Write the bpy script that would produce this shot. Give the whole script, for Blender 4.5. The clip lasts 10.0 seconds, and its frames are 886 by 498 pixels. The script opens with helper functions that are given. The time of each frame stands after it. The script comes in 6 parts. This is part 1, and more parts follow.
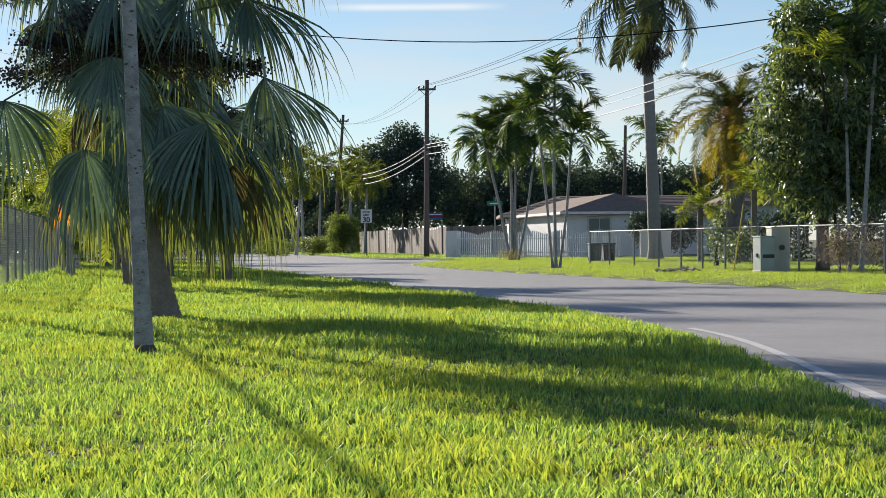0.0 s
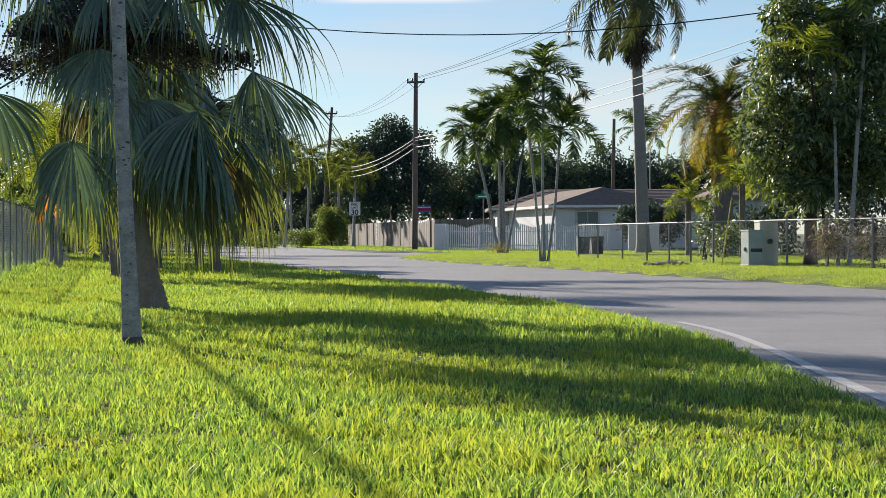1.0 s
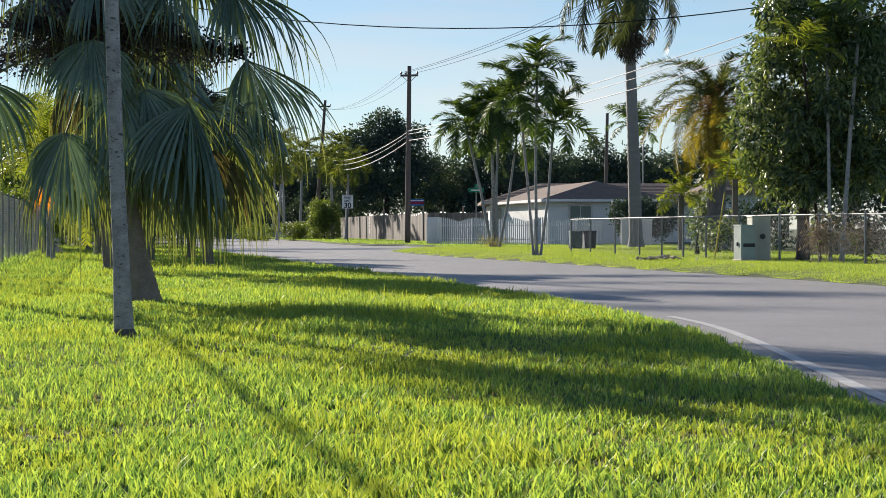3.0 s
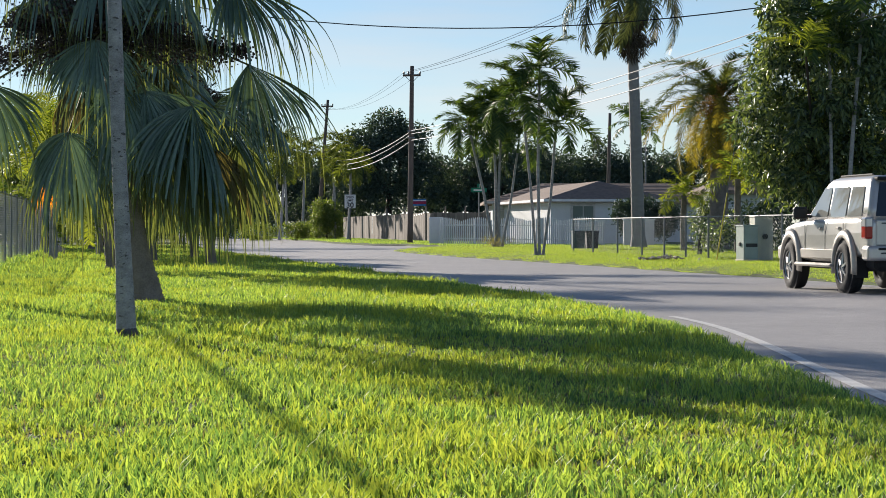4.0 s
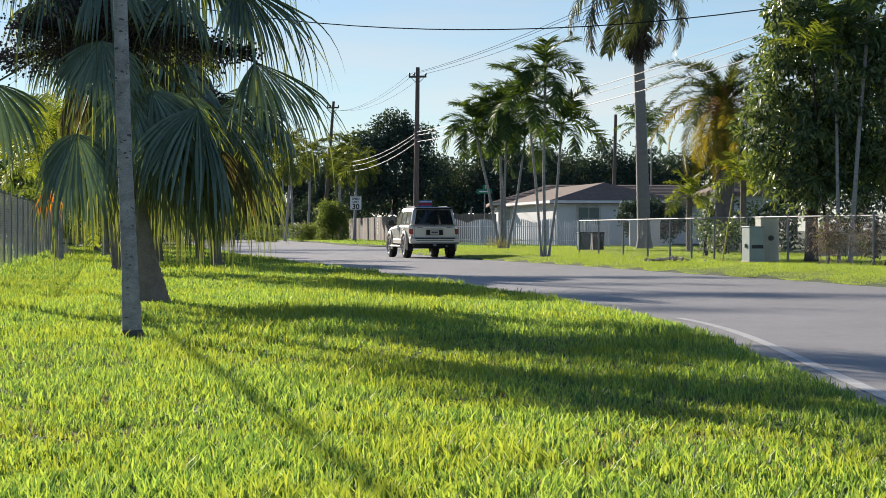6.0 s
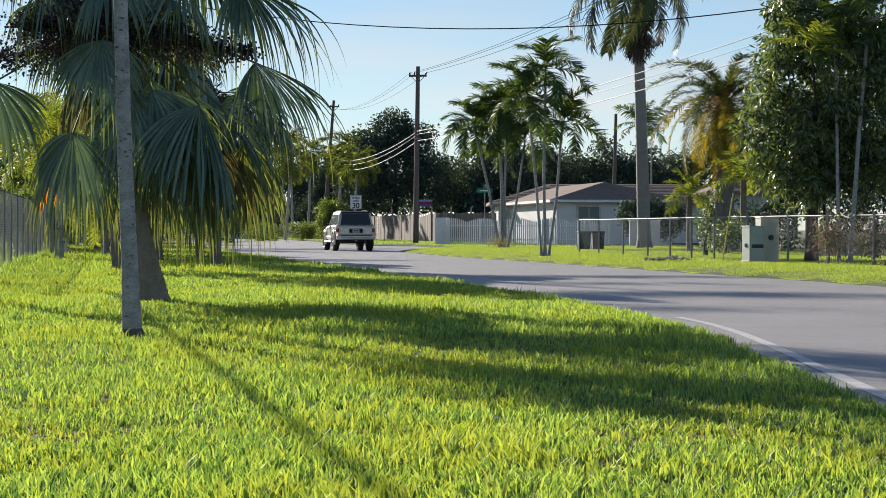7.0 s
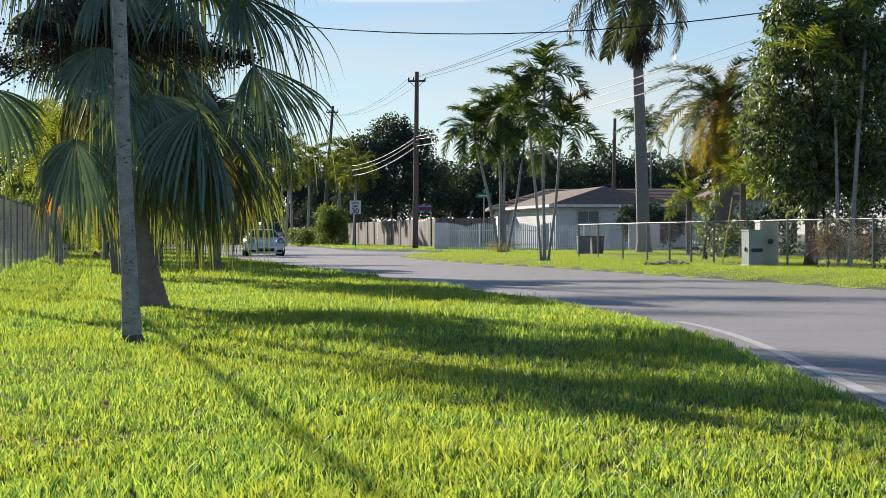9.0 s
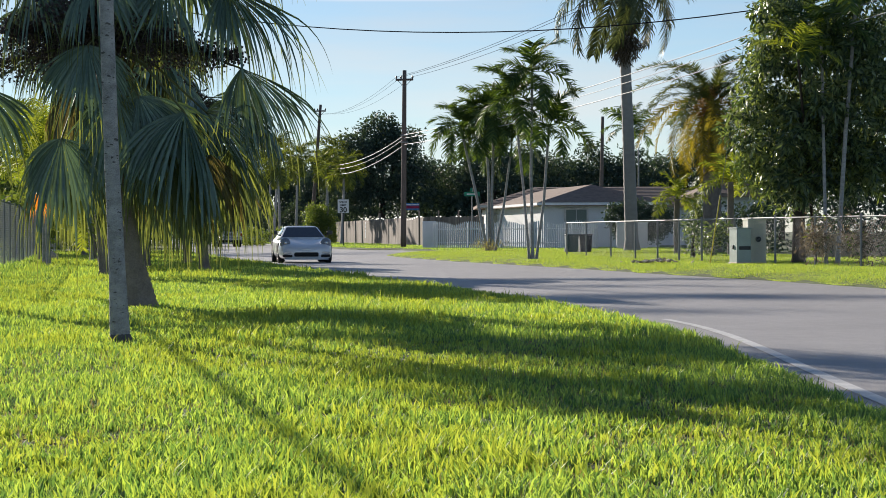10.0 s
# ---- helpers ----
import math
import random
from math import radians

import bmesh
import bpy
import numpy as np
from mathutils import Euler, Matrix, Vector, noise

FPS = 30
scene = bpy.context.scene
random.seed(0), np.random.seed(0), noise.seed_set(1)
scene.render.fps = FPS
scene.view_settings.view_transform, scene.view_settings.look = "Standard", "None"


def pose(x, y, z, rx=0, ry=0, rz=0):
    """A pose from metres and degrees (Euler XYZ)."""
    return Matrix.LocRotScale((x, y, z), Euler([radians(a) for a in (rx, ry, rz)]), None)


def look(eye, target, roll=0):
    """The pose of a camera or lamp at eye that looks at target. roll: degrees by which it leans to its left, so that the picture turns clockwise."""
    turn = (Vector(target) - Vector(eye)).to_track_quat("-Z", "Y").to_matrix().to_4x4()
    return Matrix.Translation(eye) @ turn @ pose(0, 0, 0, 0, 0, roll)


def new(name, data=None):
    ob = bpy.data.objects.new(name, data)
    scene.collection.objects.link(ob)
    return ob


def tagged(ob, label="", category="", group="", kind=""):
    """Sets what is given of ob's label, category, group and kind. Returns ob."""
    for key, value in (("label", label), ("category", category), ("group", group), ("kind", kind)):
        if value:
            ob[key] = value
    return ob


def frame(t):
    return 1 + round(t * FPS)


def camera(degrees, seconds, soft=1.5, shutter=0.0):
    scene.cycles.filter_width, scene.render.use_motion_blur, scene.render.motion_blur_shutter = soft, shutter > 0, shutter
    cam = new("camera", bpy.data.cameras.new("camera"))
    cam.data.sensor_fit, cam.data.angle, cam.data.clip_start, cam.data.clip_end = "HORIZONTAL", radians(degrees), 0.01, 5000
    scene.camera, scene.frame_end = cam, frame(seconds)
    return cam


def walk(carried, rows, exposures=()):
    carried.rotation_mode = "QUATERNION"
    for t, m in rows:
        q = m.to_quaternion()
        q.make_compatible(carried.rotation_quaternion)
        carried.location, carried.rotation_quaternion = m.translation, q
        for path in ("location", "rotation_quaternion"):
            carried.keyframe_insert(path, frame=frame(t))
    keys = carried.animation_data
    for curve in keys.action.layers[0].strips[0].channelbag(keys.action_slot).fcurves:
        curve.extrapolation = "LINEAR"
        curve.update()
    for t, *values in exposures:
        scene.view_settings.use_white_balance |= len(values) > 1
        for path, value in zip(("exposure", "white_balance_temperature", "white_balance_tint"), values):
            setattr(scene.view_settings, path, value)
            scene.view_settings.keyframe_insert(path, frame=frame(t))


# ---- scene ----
cam = camera(23.35, 10.0, soft=0.8)
PATH = [
    (0.0, pose(0, 0, 0.97, 89.825, 0.510, 0.305)),
    (0.5, pose(0, 0, 0.97, 89.726, 0.435, 0.155)),
    (1.0, pose(0, 0, 0.97, 89.633, 0.308, -0.007)),
    (1.5, pose(0, 0, 0.97, 89.570, 0.233, -0.121)),
    (2.0, pose(0, 0, 0.97, 89.517, 0.169, -0.209)),
    (2.5, pose(0, 0, 0.97, 89.469, 0.075, -0.237)),
    (4.0, pose(0, 0, 0.97, 89.455, -0.011, -0.134)),
    (4.5, pose(0, 0, 0.97, 89.519, -0.015, -0.060)),
    (5.0, pose(0, 0, 0.97, 89.547, -0.000, 0.000)),
    (5.5, pose(0, 0, 0.97, 89.521, 0.010, 0.014)),
    (7.0, pose(0, 0, 0.97, 89.469, -0.077, 0.020)),
    (7.5, pose(0, 0, 0.97, 89.531, -0.042, 0.044)),
    (8.0, pose(0, 0, 0.97, 89.594, 0.007, 0.066)),
    (8.5, pose(0, 0, 0.97, 89.621, 0.037, 0.060)),
    (9.0, pose(0, 0, 0.97, 89.606, 0.125, 0.006)),
    (9.5, pose(0, 0, 0.97, 89.582, 0.237, -0.104)),
    (10.0, pose(0, 0, 0.97, 89.566, 0.268, -0.313)),
]
walk(cam, PATH)

# ---- world and sun ----
SUN_ELEV, SUN_LEFT = 17.0, 27.0            # degrees up, degrees to the left of +y
world = bpy.data.worlds.new("sky_world")
scene.world = world
world.use_nodes = True
wn = world.node_tree.nodes
sky = wn.new("ShaderNodeTexSky")
sky.sky_type = "NISHITA"
sky.sun_disc = False
sky.sun_elevation = radians(SUN_ELEV)
sky.sun_rotation = radians(-SUN_LEFT)
sky.air_density, sky.dust_density, sky.ozone_density = 0.95, 0.03, 5.2
wn["Background"].inputs[1].default_value = 0.059
wl = world.node_tree.links
# thin high cloud: the sky's own brightness without its blue, in stretched wisps
w_co, w_map, w_noise, w_ramp = wn.new("ShaderNodeTexCoord"), wn.new("ShaderNodeMapping"), wn.new("ShaderNodeTexNoise"), wn.new("ShaderNodeValToRGB")
w_map.inputs["Scale"].default_value = (2.0, 2.0, 16.0)
w_noise.inputs["Scale"].default_value, w_noise.inputs["Detail"].default_value = 2.2, 7
w_ramp.color_ramp.elements[0].position, w_ramp.color_ramp.elements[1].position = 0.50, 0.85
w_ramp.color_ramp.elements[0].color, w_ramp.color_ramp.elements[1].color = (0.26, 0.26, 0.26, 1), (0.85, 0.85, 0.85, 1)
w_grey, w_lift, w_mix = wn.new("ShaderNodeRGBToBW"), wn.new("ShaderNodeMath"), wn.new("ShaderNodeMix")
w_lift.operation, w_lift.inputs[1].default_value = "MULTIPLY", 1.08
w_mix.data_type = "RGBA"
wl.new(w_co.outputs["Generated"], w_map.inputs[0])
wl.new(w_map.outputs[0], w_noise.inputs[0])
wl.new(w_noise.outputs["Fac"], w_ramp.inputs[0])
wl.new(sky.outputs[0], w_grey.inputs[0])
wl.new(w_grey.outputs[0], w_lift.inputs[0])
wl.new(w_ramp.outputs[0], w_mix.inputs[0])
wl.new(sky.outputs[0], w_mix.inputs[6])
wl.new(w_lift.outputs[0], w_mix.inputs[7])
# one thin white streak of cloud, six degrees up
w_axes, streak = wn.new("ShaderNodeSeparateXYZ"), None
wl.new(w_co.outputs["Generated"], w_axes.inputs[0])
for axis, centre, solid, gone in (("Z", 0.1092, 0.0004, 0.0022), ("X", -0.018, 0.022, 0.045)):
    w_off, w_abs, w_fade = wn.new("ShaderNodeMath"), wn.new("ShaderNodeMath"), wn.new("ShaderNodeMapRange")
    w_off.operation, w_abs.operation, w_off.inputs[1].default_value = "SUBTRACT", "ABSOLUTE", centre
    wl.new(w_axes.outputs[axis], w_off.inputs[0])
    wl.new(w_off.outputs[0], w_abs.inputs[0])
    wl.new(w_abs.outputs[0], w_fade.inputs[0])
    w_fade.inputs[1].default_value, w_fade.inputs[2].default_value, w_fade.inputs[3].default_value, w_fade.inputs[4].default_value = solid, gone, 0.8, 0.0
    if streak:
        w_both = wn.new("ShaderNodeMath")
        w_both.operation = "MULTIPLY"
        wl.new(streak, w_both.inputs[0])
        wl.new(w_fade.outputs[0], w_both.inputs[1])
        streak = w_both.outputs[0]
    else:
        streak = w_fade.outputs[0]
w_white, w_cloud = wn.new("ShaderNodeMath"), wn.new("ShaderNodeMix")
w_white.operation, w_white.inputs[1].default_value = "MULTIPLY", 1.5
w_cloud.data_type = "RGBA"
wl.new(w_grey.outputs[0], w_white.inputs[0])
wl.new(streak, w_cloud.inputs[0])
wl.new(w_mix.outputs[2], w_cloud.inputs[6])
wl.new(w_white.outputs[0], w_cloud.inputs[7])
wl.new(w_cloud.outputs[2], wn["Background"].inputs[0])
sun_data = bpy.data.lights.new("sun", "SUN")
sun_data.energy, sun_data.angle, sun_data.color = 3.7, radians(0.55), (1.0, 0.905, 0.79)
sun = new("sun", sun_data)
sa, se = radians(SUN_LEFT), radians(SUN_ELEV)
SUN_DIR = Vector((-math.sin(sa) * math.cos(se), math.cos(sa) * math.cos(se), math.sin(se)))
sun.matrix_world = look(SUN_DIR * 60, (0, 0, 0))
scene.view_settings.exposure = 1.0


# ---- materials ----
def material(name, color, rough=0.6, metal=0.0, vary=0.25, scale=6.0, bump=0.0, bump_scale=None, color2=None,
             island=0.0, obj=0.0, translucent=0.0, trans_color=None, stretch=(1, 1, 1), sheen_spec=0.5, grain=0.0):
    m = bpy.data.materials.new(name)
    m.use_nodes = True
    nt = m.node_tree
    n, l = nt.nodes, nt.links
    bsdf = n["Principled BSDF"]
    bsdf.inputs["Roughness"].default_value = rough
    bsdf.inputs["Metallic"].default_value = metal
    bsdf.inputs["Specular IOR Level"].default_value = sheen_spec
    co = n.new("ShaderNodeTexCoord")
    mp = n.new("ShaderNodeMapping")
    mp.inputs["Scale"].default_value = stretch
    l.new(co.outputs["Object"], mp.inputs[0])
    big = n.new("ShaderNodeTexNoise")
    big.inputs["Scale"].default_value = scale
    big.inputs["Detail"].default_value = 6
    fine = n.new("ShaderNodeTexNoise")
    fine.inputs["Scale"].default_value = scale * 9
    fine.inputs["Detail"].default_value = 4
    l.new(mp.outputs[0], big.inputs[0])
    l.new(mp.outputs[0], fine.inputs[0])
    add = n.new("ShaderNodeMath")
    add.operation = "MULTIPLY_ADD"
    add.inputs[1].default_value = 0.45
    l.new(fine.outputs["Fac"], add.inputs[0])
    half = n.new("ShaderNodeMath")
    half.operation = "MULTIPLY"
    half.inputs[1].default_value = 0.55
    l.new(big.outputs["Fac"], half.inputs[0])
    l.new(half.outputs[0], add.inputs[2])
    fac = add.outputs[0]
    ramp = n.new("ShaderNodeValToRGB")
    c = Vector(color)
    a = Vector(color2) if color2 else c * (1 - vary)
    b = c if color2 else c * (1 + vary)
    ramp.color_ramp.elements[0].position, ramp.color_ramp.elements[1].position = 0.32, 0.68
    ramp.color_ramp.elements[0].color, ramp.color_ramp.elements[1].color = (*a, 1), (*b, 1)
    if island or obj:
        rnd = n.new("ShaderNodeNewGeometry") if island else n.new("ShaderNodeObjectInfo")
        src = rnd.outputs["Random Per Island"] if island else rnd.outputs["Random"]
        amt = island or obj
        mul = n.new("ShaderNodeMath")
        mul.operation = "MULTIPLY_ADD"
        mul.inputs[1].default_value, mul.inputs[2].default_value = amt, -amt / 2
        l.new(src, mul.inputs[0])
        plus = n.new("ShaderNodeMath")
        plus.operation = "ADD"
        l.new(fac, plus.inputs[0])
        l.new(mul.outputs[0], plus.inputs[1])
        fac = plus.outputs[0]
    if grain:
        speck = n.new("ShaderNodeTexNoise")
        speck.inputs["Scale"].default_value, speck.inputs["Detail"].default_value = 70, 2
        l.new(mp.outputs[0], speck.inputs[0])
        mad = n.new("ShaderNodeMath")
        mad.operation = "MULTIPLY_ADD"
        mad.inputs[1].default_value = grain * 2
        l.new(speck.outputs["Fac"], mad.inputs[0])
        less = n.new("ShaderNodeMath")
        less.operation = "SUBTRACT"
        less.inputs[1].default_value = grain
        l.new(fac, less.inputs[0])
        l.new(less.outputs[0], mad.inputs[2])
        fac = mad.outputs[0]
    l.new(fac, ramp.inputs[0])
    l.new(ramp.outputs[0], bsdf.inputs["Base Color"])
    if bump:
        tex = n.new("ShaderNodeTexNoise")
        tex.inputs["Scale"].default_value = bump_scale or scale * 8
        tex.inputs["Detail"].default_value = 5
        l.new(mp.outputs[0], tex.inputs[0])
        bp = n.new("ShaderNodeBump")
        bp.inputs["Strength"].default_value = bump
        bp.inputs["Distance"].default_value = 0.02
        l.new(tex.outputs["Fac"], bp.inputs["Height"])
        l.new(bp.outputs[0], bsdf.inputs["Normal"])
    if translucent:
        tr = n.new("ShaderNodeBsdfTranslucent")
        mixc = n.new("ShaderNodeMix")
        mixc.data_type, mixc.blend_type = "RGBA", "MULTIPLY"
        mixc.inputs[0].default_value = 1.0
        l.new(ramp.outputs[0], mixc.inputs[6])
        mixc.inputs[7].default_value = (*(trans_color or (1.6, 1.5, 0.6)), 1)
        l.new(mixc.outputs[2], tr.inputs[0])
        mix = n.new("ShaderNodeMixShader")
        mix.inputs[0].default_value = translucent
        l.new(bsdf.outputs[0], mix.inputs[1])
        l.new(tr.outputs[0], mix.inputs[2])
        l.new(mix.outputs[0], n["Material Output"].inputs[0])
    return m


def glass(name, color, rough=0.02):
    m = bpy.data.materials.new(name)
    m.use_nodes = True
    b = m.node_tree.nodes["Principled BSDF"]
    b.inputs["Base Color"].default_value = (*color, 1)
    b.inputs["Roughness"].default_value = rough
    b.inputs["IOR"].default_value = 1.5
    b.inputs["Coat Weight"].default_value = 0.3
    b.inputs["Coat Roughness"].default_value = 0.01
    return m


